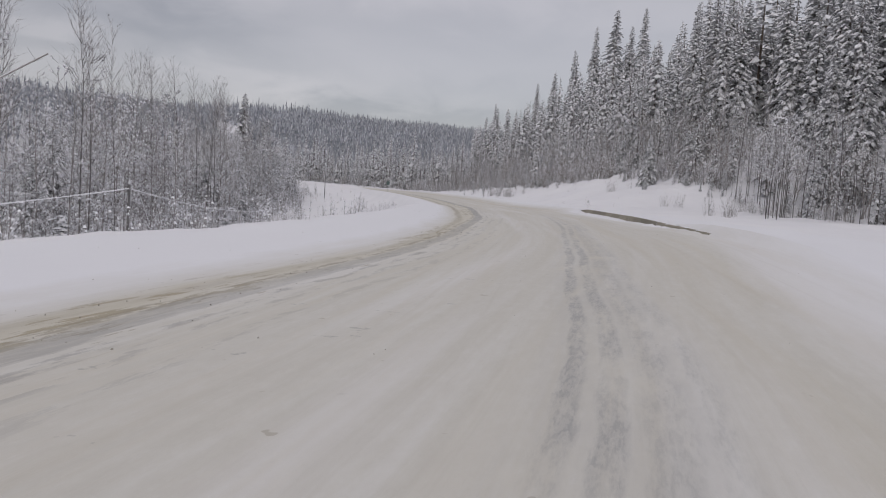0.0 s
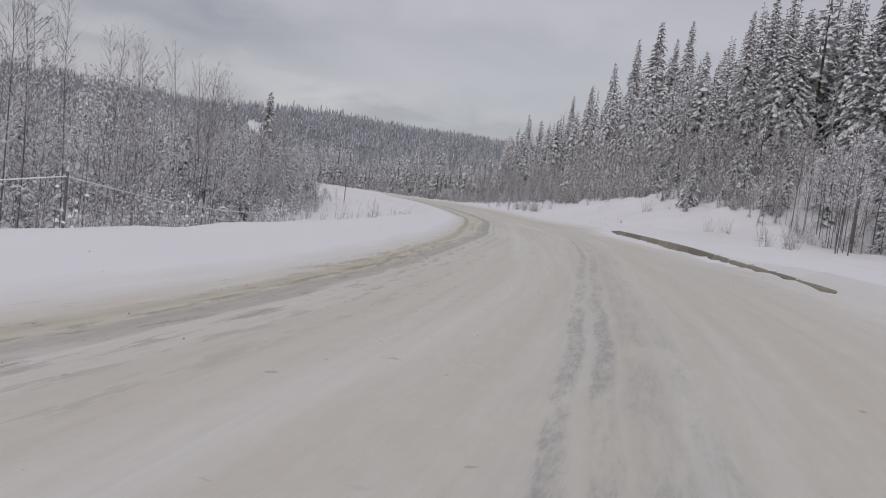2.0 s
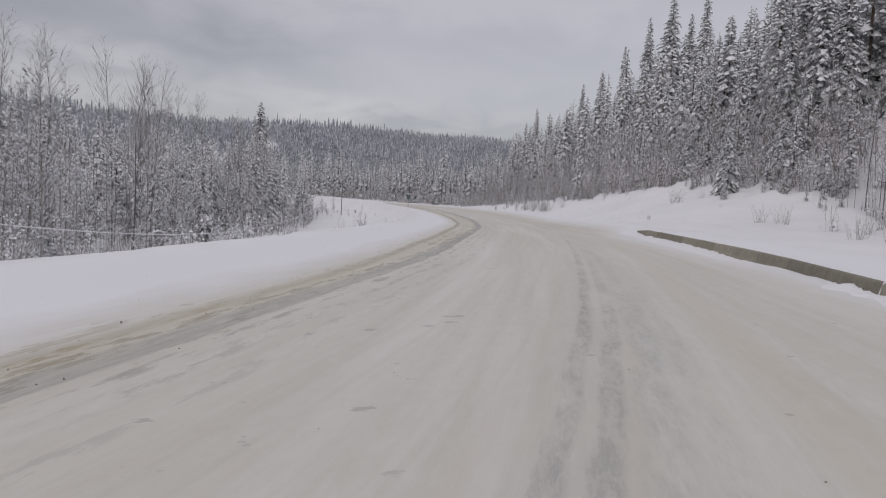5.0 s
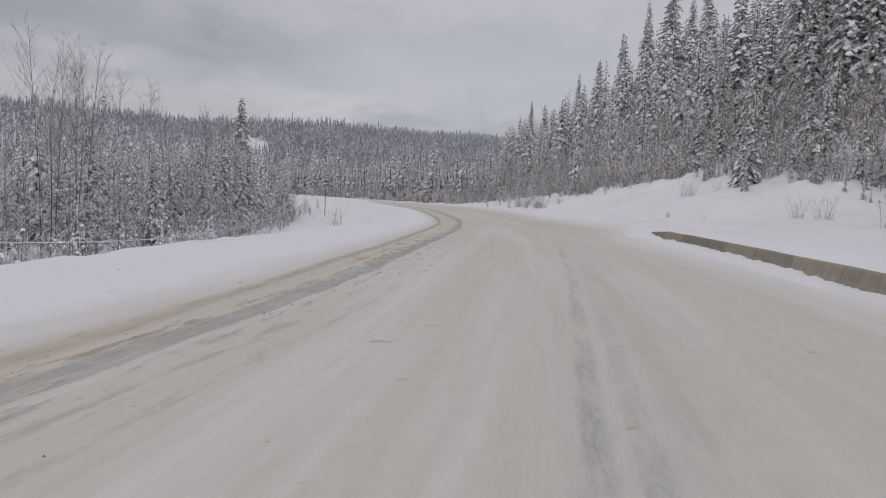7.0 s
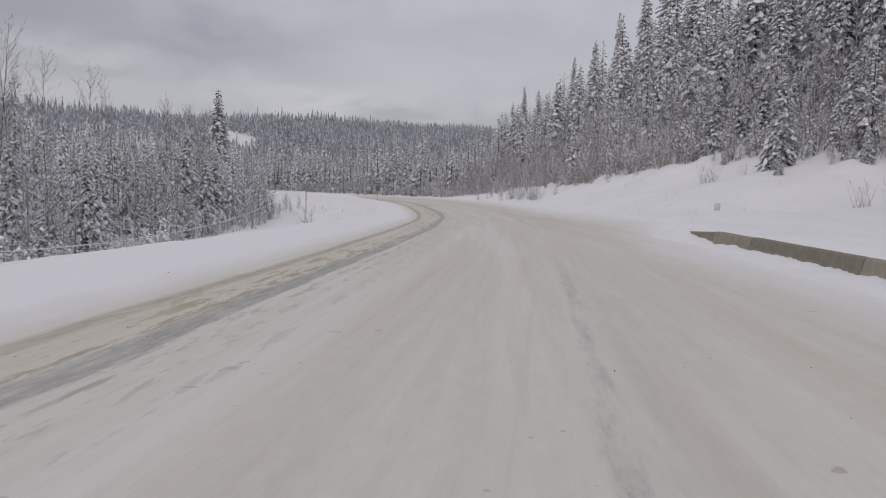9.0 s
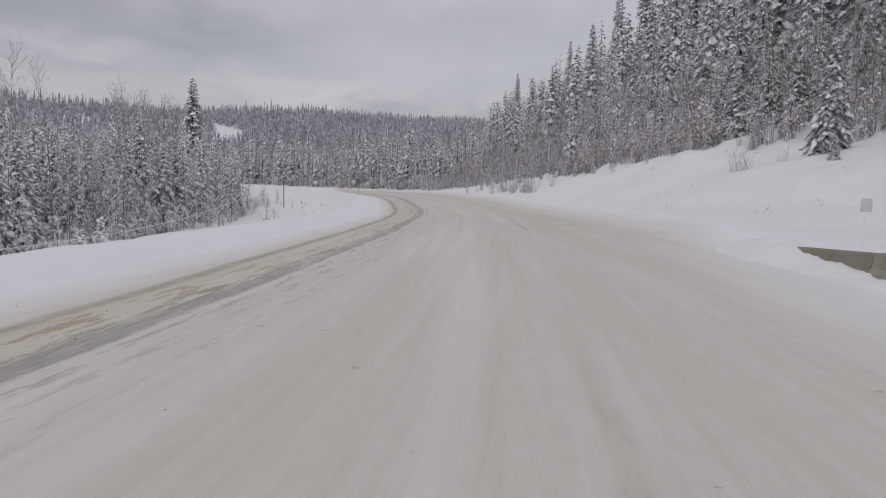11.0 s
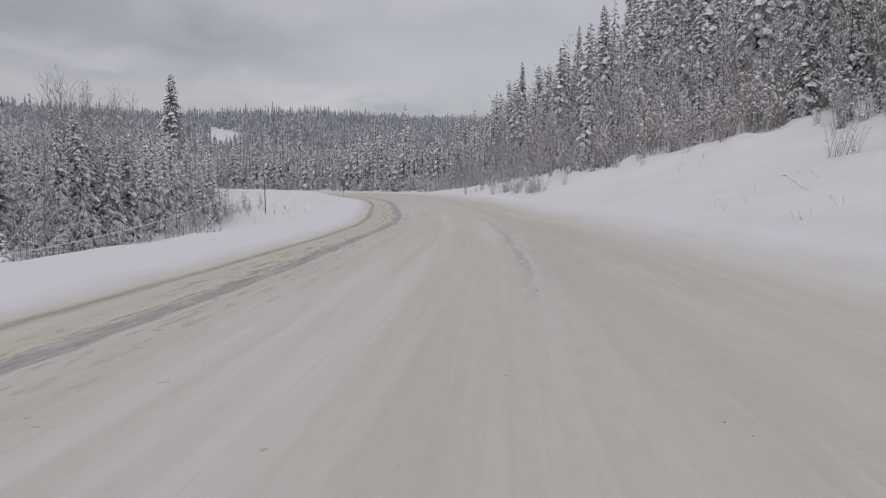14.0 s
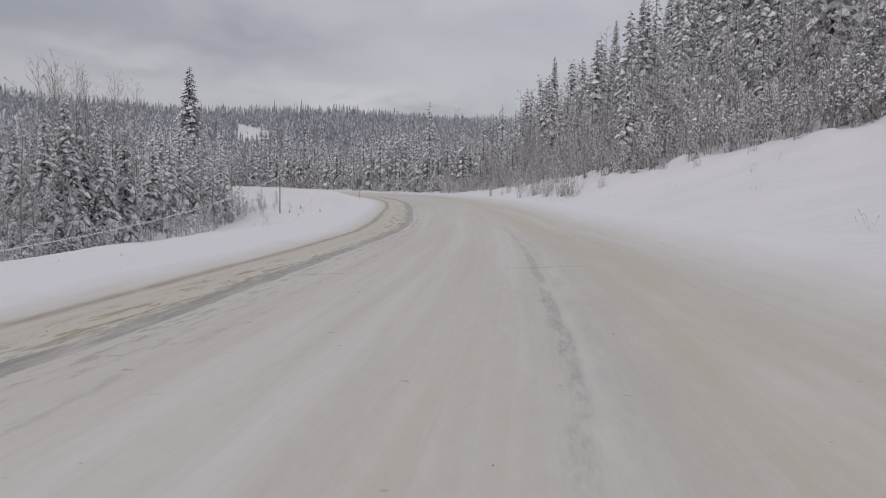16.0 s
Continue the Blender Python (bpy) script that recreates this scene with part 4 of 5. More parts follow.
# left-hand forest below the embankment
L_SPR = scatter(18, -75, -24, -10, 105, lambda x, y: left_limit(y) - 26 < x < left_limit(y) - 6, 3.0)
L_SPR += scatter(130, -85, -28, 100, 235, lambda x, y: left_limit(y) - 30 < x < left_limit(y) - 1.5, 2.3)
near = sorted(L_SPR, key=lambda p: left_limit(p[1]) - p[0])
for (x, y) in near[:85]:
    k = rng.choice((1, 2, 2, 3)) if y < 165 else rng.choice((5, 6, 6))
    plant("spruce", k, x, y, rng.uniform(0.75, 1.05) * (0.72 if y < 112 else 1.0), rng.uniform(0, 6.28), "snow-covered young spruce standing below the road embankment", "spruce", "spruces below the road", "spruce_tree")
joined("valley_spruces", mid_s, places_of(near[85:], 3, 0.7, 0.95), SPRUCE_MATS, SPRUCE_PARTS, "snow-laden spruces massed below the road", "forest")
for (x, y, top, wide) in ((49.8, 219.4, 58.9, 1.0), (54.3, 212.9, 63.0, 1.25), (61.0, 205.2, 62.1, 1.0), (47.0, 237.5, 54.9, 0.85), (37.8, 221.4, 43.1, 1.2), (35.4, 240.6, 43.2, 1.0), (58.8, 210.7, 57.9, 1.0),
                          (20.2, 221.6, 31.4, 0.8), (23.0, 260.0, 38.0, 0.8), (44.0, 116.0, 38.5, 0.8), (48.5, 112.0, 41.0, 0.8)):
    sc = min(1.7, max(0.4, (top - z_at(x, y)) / 24))
    plant("spruce", 4, x, y, sc, rng.uniform(0, 6.28), "slim snow-covered spruce standing above the hillside forest", "spruce", "spruces on the hillside", "spruce_tree", None, wide * 1.1)
plant("spruce", 0, -65.4, 239, 1.49, 0.4, "tall lone spruce rising above the valley trees", "spruce", "spruces below the road", "spruce_tree", None, 1.25)
L_ASP = scatter(190, -70, -22, -15, 100, lambda x, y: left_limit(y) - 20 < x < left_limit(y), 1.1)
L_ASP += scatter(85, -70, -22, 100, 232, lambda x, y: left_limit(y) - 14 < x < left_limit(y), 1.4)
near = sorted(L_ASP, key=lambda p: left_limit(p[1]) - p[0])
for (x, y) in near[:135]:
    plant("aspen", rng.choice((0, 1, 2, 3)), x, y, rng.uniform(0.8, 1.2), rng.uniform(0, 6.28), "slender bare aspen with snow-laced twigs below the road", "aspen", "aspens below the road", "aspen_tree")
joined("valley_thicket", mid_a, places_of(near[135:], 3, 0.85, 1.35), ASPEN_MATS, ASPEN_PARTS, "bare snow-laced aspens massed below the road", "thicket")
for (x, y, top) in ((-26.4, 41.5, 12.5), (-30.8, 38.5, 12.6), (-31.6, 40.5, 11.6), (-27.2, 44.5, 11.0), (-27.5, 50, 11.5), (-34.2, 70, 13.6), (-33.0, 66, 12.5), (-36.3, 80, 14.8), (-35.0, 77, 13.6), (-28.9, 82, 11.5), (-31.0, 86, 12.4),
                    (-37.7, 95, 15.6), (-36.6, 99, 14.6), (-31.9, 91, 13.2), (-33.8, 96, 13.8), (-38.2, 105, 16.0), (-34.4, 104, 14.2), (-37.4, 118, 16.0), (-40.8, 130, 15.6),
                    (-41.4, 150, 17.3), (-38.1, 148, 16.9), (-39.1, 152, 17.0), (-40.3, 154, 16.4), (-40.8, 146, 17.0), (-42.0, 152, 17.6), (-37.2, 144, 15.8), (-41.0, 162, 17.2), (-39.5, 158, 17.6), (-39.7, 165, 16.6)):
    sc = (top + float(np.interp(y, [100, 120, 142], [1.6, 0.8, -0.6])) - z_at(x, y)) / 18
    plant("tall", rng.choice((0, 1)), x, y, sc, rng.uniform(0, 6.28), "tall bare aspen standing clear of the canopy below the road", "aspen", "aspens below the road", "aspen_tree")


for (x, y, k, tw) in ((-29.5, 112, 1, 0.3), (-30.6, 120, 0, 1.2), (-31.0, 127, 2, 0.2), (-28.2, 92, 1, 2.2), (-30.0, 104, 0, 0.8), (-33.5, 138, 1, 5.8), (-34.5, 150, 2, 0.6), (-27.0, 70, 0, 4.0), (-27.6, 80, 2, 0.1), (-27.2, 58, 0, 0.9),
                      (-27.4, 64, 2, 3.4), (-27.9, 75, 1, 0.2), (-28.6, 87, 0, 3.0), (-29.4, 98, 2, 2.4), (-30.6, 108, 1, 3.8), (-30.2, 116, 2, 2.9), (-31.6, 123, 0, 0.0), (-32.2, 132, 1, 2.5), (-33.0, 142, 2, 3.3),
                      (-34.2, 145, 0, 0.4), (-28.6, 68, 0, 1.6), (-29.4, 78, 1, 5.0)):
    plant("bow", k, x, y, rng.uniform(0.55, 1.1), tw, "thin sapling bent into an arch by heavy snow", "sapling", "bowed saplings below the road", "bowed_sapling")


# shrubs on the embankment, below the cable
pts = scatter(260, -45, -4, -20, 195, lambda x, y: x > left_limit(y) - 3 and 5.6 < -outer(x, y) < 34 and (y < 62 or x < -19 - 0.17 * (y - 90) or -outer(x, y) < 0), 0.75)
pl = []
for (x, y, z, sc, tw, k) in places_of(pts, 3, 0.6, 1.15):
    room = 0.35 + 0.004 * y - z
    pl.append((x, y, z, min(sc, room / BSH_H[k]), tw, k))
joined("embankment_thicket", brush_t, [p for p in pl if p[3] > 0.2], ASPEN_MATS, ASPEN_PARTS, "tangled snow-dusted brush covering the embankment below the road", "brush")

pts = scatter(150, -50, -18, 40, 205, lambda x, y: left_limit(y) - 3.5 < x < left_limit(y) + 1.5, 0.9)
joined("valley_edge_brush", brush_t, places_of(pts, 3, 0.7, 1.25), (M_ASPEN, M_TWIG, M_CLUMP), ASPEN_PARTS, "frost-white brush at the foot of the valley trees", "brush")

# forest across the bend
pts = scatter(110, -5, 60, 30, 210, lambda x, y: right_limit(y) + 2.5 < x < right_limit(y) + 18, 1.7)
low = scatter(90, -2, 60, 60, 205, lambda x, y: right_limit(y) - 0.6 < x < right_limit(y) + 3.5, 1.0)
joined("snowed_in_saplings", mid_f[:2], places_of(low, 2, 0.06, 0.16), SPRUCE_MATS, SPRUCE_PARTS, "tiny spruces buried in snow along the forest edge", "saplings")
joined("hillside_understory", mid_f, places_of(pts, 3, 0.22, 0.5), SPRUCE_MATS, SPRUCE_PARTS, "small snow-covered spruces filling the forest floor", "forest")
def far_spruce(seed, h, w, tiers=4, sides=5):
    """A small distant spruce: ragged tiers with snow on their upper sides."""
    rg = random.Random(seed)
    trunk, crown, snow = Soup(), Soup(), Soup()
    tube(trunk, [(0, 0, -0.8), (0, 0, h * 0.9)], [0.02 * h, 0], 3)
    for t in range(tiers):
        f = t / tiers
        z0, z1 = h * (0.06 + 0.92 * f), h * (0.06 + 0.92 * min(1, f + 1.9 / tiers))
        r = w * (1 - f) ** 0.9 + 0.10
        a0 = rg.uniform(0, 6.28)
        ring, sring = [], []
        for j in range(sides):
            a = a0 + j * 6.2832 / sides
            rr = r * (rg.uniform(0.8, 1.2) if j % 2 else rg.uniform(0.35, 0.6))
            ring.append(Vector((math.cos(a) * rr, math.sin(a) * rr, z0 + rg.uniform(-0.03, 0.03) * h)))
            q = rg.uniform(0.45, 0.9)
            sring.append(Vector((math.cos(a + 0.25) * rr * q * 1.02, math.sin(a + 0.25) * rr * q * 1.02, z0 + (z1 - z0) * (1 - q) + 0.10)))
        crown.add(ring + [Vector((0, 0, z1))], [(j, (j + 1) % sides, sides) for j in range(sides)])
        tip = Vector((0, 0, z1 + 0.05))
        for j in range(sides):
            if rg.random() < 0.32:
                snow.add([sring[j], sring[(j + 1) % sides], tip], [(0, 1, 2)])
    return trunk, crown, snow


far_s = [far_spruce(460 + k, h_, w_, 6, 4) for k, (h_, w_) in enumerate(((17, 2.5), (13, 2.4), (21, 2.6), (11, 2.4)))]


pts = scatter(320, -190, 75, 150, 300, lambda x, y: 21 < outer(x, y) < 75 and (y > 205 or x > right_limit(y) + 24), 2.6)
joined("forest_across_bend", mid_f, places_of(pts, 3, 0.6, 1.0), SPRUCE_MATS, SPRUCE_PARTS, "dense snow-dusted spruce forest beyond the bend", "forest")
for (x, y) in scatter(34, -110, 12, 200, 262, lambda x, y: 16.5 < outer(x, y) < 27, 2.6):
    plant("spruce", rng.choice((5, 6, 6)), x, y, rng.uniform(0.5, 0.85), rng.uniform(0, 6.28), "dark snow-dusted spruce standing at the far side of the bend", "spruce", "spruces across the bend", "spruce_tree")
pts = scatter(215, -190, 60, 150, 290, lambda x, y: 16.5 < outer(x, y) < 44 and (y > 205 or x > right_limit(y) + 12), 2.2)
joined("broadleaf_across_bend", mid_a, places_of(pts, 3, 0.7, 1.2), ASPEN_MATS, ASPEN_PARTS, "bare aspen thicket beyond the bend", "thicket")
pts = scatter(125, 40, 130, 0, 260, lambda x, y: x > right_limit(y) + 22 and x < right_limit(y) + 75, 3.2)
joined("forest_on_hillside", mid_f, [(x, y, z, canopy(x, y, z, (17, 14, 20)[k]) * 1.1, tw, k) for (x, y, z, sc, tw, k) in places_of(pts, 3, 1, 1)], SPRUCE_MATS, SPRUCE_PARTS, "dense dark spruce forest up the hillside", "forest")

pts = scatter(230, -110, 10, 170, 275, lambda x, y: 14.6 < outer(x, y) < 20 and y > 196, 0.8)
joined("brush_across_bend", brush_t, places_of(pts, 3, 0.7, 1.4), (M_ASPEN, M_BROWN, M_CLUMP), ASPEN_PARTS, "brown leafless brush along the far side of the bend", "brush")


def far_ok(x, y):
    r = math.hypot(x, y - 60)
    th = math.degrees(math.atan2(-x, y - 60))
    if 440 < math.hypot(x - 8, y - 58) < 528 and 17.6 < math.degrees(math.atan2(8 - x, y - 58)) < 19.9:
        return False
    crest = np.interp(th, CREST_AT, CREST_R)
    return 235 < r < crest + 45 and -14 < th < 48 and (outer(x, y) > 60 or x < -120)


def far_size(x, y):
    """Trees grow smaller on the open flank of the ridge."""
    th = math.degrees(math.atan2(-x, y - 60))
    return float(np.interp(th, [0, 8, 24, 48], [1.0, 0.95, 0.75, 0.68]))


far_t = [far_spruce(480 + k, h_, w_, 5, 3) for k, (h_, w_) in enumerate(((16, 2.9), (12, 2.7), (20, 3.0), (10, 2.7)))]
pts = scatter(9500, -560, 260, 150, 620, lambda x, y: far_ok(x, y) and math.hypot(x, y - 60) < 560, 1.8, 14)
joined("forest_on_ridge", far_s, [(x, y, z, sc * far_size(x, y), tw, k) for (x, y, z, sc, tw, k) in places_of(pts, 4, 0.32, 0.76)], (M_BARK, M_HAZE_NEEDLE, M_HAZE_SNOW), SPRUCE_PARTS, "distant frosted spruce forest covering the ridge, colours paled by haze", "forest")
pts = scatter(12500, -520, 320, 480, 1250, lambda x, y: far_ok(x, y) and math.hypot(x, y - 60) > 540, 2.8, 12)
CREST_TREES = [(7.3 - d_ * math.sin(radians(a_)), 48 + d_ * math.cos(radians(a_))) for a_, d_ in ((15.1, 700), (12.7, 770), (12.3, 780), (12.0, 770), (10.9, 790), (17.0, 640), (7.5, 900), (4.0, 960))]
CREST_TREES = [(x, y, z, 0.92, tw, 2) for (x, y, z, sc, tw, k) in places_of(CREST_TREES, 4, 1, 1)]
joined("forest_on_far_ridge", far_t, CREST_TREES + [(x, y, z, sc * far_size(x, y), tw, k) for (x, y, z, sc, tw, k) in places_of(pts, 4, 0.36, 0.88)], (M_BARK, M_HAZE_NEEDLE, M_HAZE_SNOW), SPRUCE_PARTS, "hazy frosted spruce forest along the skyline", "forest")

pts = scatter(420, -150, -50, -10, 235, lambda x, y: left_limit(y) - 95 < x < left_limit(y) - 30, 2.6)
joined("forest_in_valley", far_s, places_of(pts, 4, 0.5, 0.8), SPRUCE_MATS, SPRUCE_PARTS, "snowy mixed forest on the valley floor", "forest")

# ---- things ----
def barrier():
    root = tagged(new("roadside_barrier"), "low stained concrete barrier half buried in ploughed snow", "barrier")
    n, y0, y1 = 16, 12.9, 62.9
    prof = ((-0.28, -0.55), (-0.28, -0.42), (-0.17, -0.25), (-0.12, -0.04), (-0.09, 0.0), (0.09, 0.0), (0.12, -0.04), (0.17, -0.25), (0.28, -0.42), (0.28, -0.55))
    m = len(prof)
    for k in range(n):
        ya, yb = y0 + (y1 - y0) * k / n + 0.012, y0 + (y1 - y0) * (k + 1) / n - 0.012
        s = Soup()
        vs = []
        dip = (rng.uniform(-0.012, 0.012), rng.uniform(-0.012, 0.012))
        for e_, yy in enumerate((ya, yb)):
            d = Vector((float(barrier_x(yy + 0.5) - barrier_x(yy - 0.5)), 1)).normalized()
            drop = 0.14 if (k == n - 1 and e_ == 1) else 0.0
            for (o, h_) in prof:
                vs.append(Vector((float(barrier_x(yy)) + d.y * o, yy - d.x * o, float(barrier_top(yy)) + h_ - drop * (h_ > -0.5) + dip[e_])))
        s.add(vs, [(i, (i + 1) % m, m + (i + 1) % m, m + i) for i in range(m)] + [tuple(range(m))[::-1], tuple(range(m, 2 * m))])
        part("concrete_block", s.mesh("concrete_block", M_CONCRETE), root)
    # snow packed into the joints at the low end
    for k in range(1, 6):
        yy = y0 + (y1 - y0) * k / n
        x, t = float(barrier_x(yy)), float(barrier_top(yy))
        s = Soup()
        tube(s, [(x - 0.29, yy, t - 0.5), (x - 0.15, yy, t - 0.2), (x - 0.08, yy, t + 0.015), (x + 0.1, yy, t + 0.02)], [0.03, 0.026, 0.024, 0.026], 6, True)
        part("joint_snow", s.mesh("joint_snow", M_CLUMP, False), root)
    return root


barrier()


def ploughed_ridge():
    """The ragged ridge of ploughed snow that leans on the barrier's road side."""
    ys = np.arange(6.0, 66.0, 0.11)
    q = np.linspace(0, 1, 13)
    Q, YY = np.meshgrid(q, ys)
    top_z = np.interp(YY, [6, 11, 13, 15, 17.5, 26, 30, 34, 38, 43, 48, 54, 59.6, 61.2, 62.2, 63, 64, 66], [0.15, 0.40, 0.64, 0.71, 0.66, 0.65, 0.62, 0.54, 0.51, 0.62, 0.66, 0.73, 0.77, 0.83, 0.90, 1.0, 1.1, 0.95])
    ragged = 0.035 * rough_ground(YY, Q * 0.0, 0.9) + 0.03 * rough_ground(YY + 31.0, Q * 0.3, 0.33) + 0.035 * (np.random.default_rng(5).random((len(ys), 1)) ** 3 - 0.25)
    XX = barrier_x(YY) + 0.06 - 1.9 * (1 - Q) ** 1.2
    base_z = height((barrier_x(YY) - 1.9).ravel(), YY.ravel()).reshape(YY.shape)
    rise = smooth((Q / 0.8) ** 1.5)
    ZZ = base_z - 0.05 + (top_z + ragged * smooth(Q * 2 - 0.9) - base_z + 0.05) * rise + 0.02 * rough_ground(XX * 3, YY * 3, 2.0) * Q
    mesh = grid_mesh("ploughed_snow", XX, YY, ZZ, M_SNOW)
    return tagged(new("ploughed_snow", mesh), "ragged ridge of ploughed snow against the concrete barrier", "snow ridge", kind="stuff")


ploughed_ridge()


# ---- the snow field and the banks ----
def cable_line(name, a, b_, sag, r, label):
    s_ = Soup()
    n = 28
    pts_, rad = [], []
    for k in range(n + 1):
        q = k / n
        p = Vector(a).lerp(Vector(b_), q)
        p.z -= sag * 4 * q * (1 - q)
        pts_.append(p)
        rad.append(r * (1 + 0.25 * math.sin(k * 2.3)))
    tube(s_, pts_, rad, 5)
    return tagged(new(name, s_.mesh(name, M_CLUMP, False)), label, "cable", "utility cables")


def utility_pole(x, y, top, label):
    root = tagged(new("utility_pole"), label, "utility pole", "utility poles")
    zg = z_at(x, y)
    s_ = Soup()
    tube(s_, [(x, y, zg - 0.5), (x, y, (zg + top) / 2), (x, y, top)], [0.095, 0.09, 0.085], 10, True)
    part("post", s_.mesh("post", M_POLE, False), root)
    s_ = Soup()
    tube(s_, [(x - 0.02, y, top - 0.45), (x - 0.02, y, top - 0.3)], [0.12, 0.12], 8, True)
    part("bracket", s_.mesh("bracket", M_METAL), root)
    s_ = Soup()
    tube(s_, [(x, y, top), (x, y, top + 0.16), (x, y, top + 0.42)], [0.12, 0.13, 0], 8)
    part("snow_cap", s_.mesh("snow_cap", M_CLUMP, False), root)
    return root


utility_pole(-24.0, 44.0, 0.75, "short weathered utility pole below the embankment")
utility_pole(-31.1, 200.0, 5.6, "short weathered utility pole in the open snow field")
cable_line("cable", (-24.0, 44.0, 0.45), (-31.1, 200.0, 5.3), 5.2, 0.045, "sagging snow-coated utility cable between two poles")
cable_line("cable", (-24.0, 44.0, 0.45), (-46.0, -70.0, 1.0), 3.2, 0.038, "sagging snow-coated utility cable running on past the pole")
cable_line("cable", (-31.1, 200.0, 5.3), (-62.0, 238.0, 2.0), 1.2, 0.03, "snow-coated utility cable leading into the trees")


def road_sign(x, y):
    root = tagged(new("road_sign"), "small green road sign on a slim metal post", "road sign")
    zg = z_at(x, y)
    s_ = Soup()
    tube(s_, [(x, y, zg - 0.3), (x, y, zg + 2.9)], [0.045, 0.045], 6, True)
    part("post", s_.mesh("post", M_METAL), root)
    bm = bmesh.new()
    bmesh.ops.create_cube(bm, size=1, matrix=Matrix.Translation((x, y - 0.06, zg + 2.35)) @ Matrix.Rotation(radians(-8), 4, "Z") @ Matrix.Diagonal((0.75, 0.03, 1.0, 1)))
    bmesh.ops.bevel(bm, geom=bm.edges[:], offset=0.01, segments=1, affect="EDGES")
    me = bpy.data.meshes.new("panel")
    bm.to_mesh(me)
    bm.free()
    me.materials.append(M_GREEN)
    part("panel", me, root)
    return root


road_sign(-11.4, 175.6)


def delineator(x, y, z):
    """A pale marker board on a thin stake at the barrier's end."""
    root = tagged(new("marker_board"), "pale weathered marker board on a thin stake behind the barrier", "marker board")
    zg = z_at(x, y)
    s_ = Soup()
    tube(s_, [(x, y, zg - 0.3), (x, y, z + 0.05)], [0.004, 0.004], 5, True)
    part("stake", s_.mesh("stake", M_CLUMP), root)
    bm = bmesh.new()
    bmesh.ops.create_cube(bm, size=1, matrix=Matrix.Translation((x, y - 0.03, z + 0.10)) @ Matrix.Diagonal((0.17, 0.02, 0.24, 1)))
    me = bpy.data.meshes.new("board")
    bm.to_mesh(me)
    bm.free()
    me.materials.append(M_PALE)
    part("board", me, root)
    for sx in (-0.09, 0.09):
        s_ = Soup()
        tube(s_, [(x + sx, y - 0.035, z - 0.03), (x + sx, y - 0.035, z + 0.18)], [0.011, 0.011], 4, True)
        part("rim", s_.mesh("rim", M_PALE), root)
    return root


delineator(14.45, 60.7, 1.78)

def ice_crumbs():
    """Crumbs of dirty ice thrown up along the road's inner edge."""
    s_ = Soup()
    for _ in range(900):
        i = int(np.argmin(np.abs(CURVE[:, 1] - rng.uniform(-12, 112))))
        u_ = rng.gauss(0.4, 1.3) if rng.random() < 0.75 else rng.uniform(2, 10)
        x, y = CURVE[i, 0] + RIGHT[i, 0] * u_ + rng.uniform(-0.3, 0.3), CURVE[i, 1] + RIGHT[i, 1] * u_ + rng.uniform(-0.4, 0.4)
        if not -3.0 < u_ < 11:
            continue
        r = rng.uniform(0.005, 0.013) * (1.8 if rng.random() < 0.06 else 1.0)
        c = Vector((x, y, z_at(x, y) + r * 0.4))
        ring = [c + Vector((math.cos(t) * r * rng.uniform(0.7, 1.5), math.sin(t) * r * rng.uniform(0.7, 1.5), -0.3 * r)) for t in (0.3, 1.7, 3.0, 4.4)]
        s_.add(ring + [c + Vector((0, 0, r * rng.uniform(0.5, 1.0))), c - Vector((0, 0, r))], [(0, 1, 4), (1, 2, 4), (2, 3, 4), (3, 0, 4), (1, 0, 5), (2, 1, 5), (3, 2, 5), (0, 3, 5)])
    return tagged(new("ice_crumbs", s_.mesh("ice_crumbs", M_CRUMB)), "crumbs of dirty ice scattered along the snowy road edge", "ice crumbs", kind="stuff")


ice_crumbs()

# tufts and saplings in the open snow
FIELD = ((-9.2, 128.4, 0.9), (-10.4, 127.6, 0.8), (-8.0, 129.3, 0.75), (-11.6, 126.5, 0.7), (-14.2, 124, 1.2), (-13.4, 125.5, 1.0), (-15.0, 128, 0.8),
         (-17.5, 150, 0.7), (-20.2, 152, 0.8), (-23, 158, 0.7), (-26, 176, 0.9), (-29, 186, 0.9), (-33, 196, 1.0), (-34.5, 199, 1.1), (-30, 203, 0.8), (-26.5, 205, 0.7), (-37, 203, 1.2), (-36.1, 194, 1.0), (-38, 206, 1.1), (-36.5, 208, 0.9), (-34, 206, 0.9), (-32, 208, 0.7), (-25.2, 191.6, 0.7), (-25.7, 196.5, 0.7), (-15.2, 151, 0.6), (-23.6, 201, 0.5), (-16.2, 131, 0.8), (-12.4, 128.6, 0.7))
for (x, y, sc) in FIELD:
    plant("small", 0, x, y, sc, rng.uniform(0, 6.28), "thin leafless sapling clump sticking out of the snow field", "sapling", "saplings in the snow field", "sapling")
BANK_TWIGS = ((27.3, 75.6, 1.2), (28.6, 74.6, 1.3), (31.4, 72.0, 1.2), (35.4, 72.3, 1.4), (33.0, 70.0, 1.1), (38.4, 68.9, 1.5), (37.2, 66.5, 1.3), (36.2, 62.0, 1.3), (36.8, 57.0, 1.2), (34.6, 60.5, 1.0))
for n, (x, y, sc) in enumerate(BANK_TWIGS):
    plant("small" if n % 3 == 2 else "fan", 0, x, y, sc * (1.3 if n % 3 == 2 else 0.68), rng.uniform(0, 6.28), "bare twigs poking through the snow of the roadside bank", "twigs", "twigs on the bank", "bank_twigs")
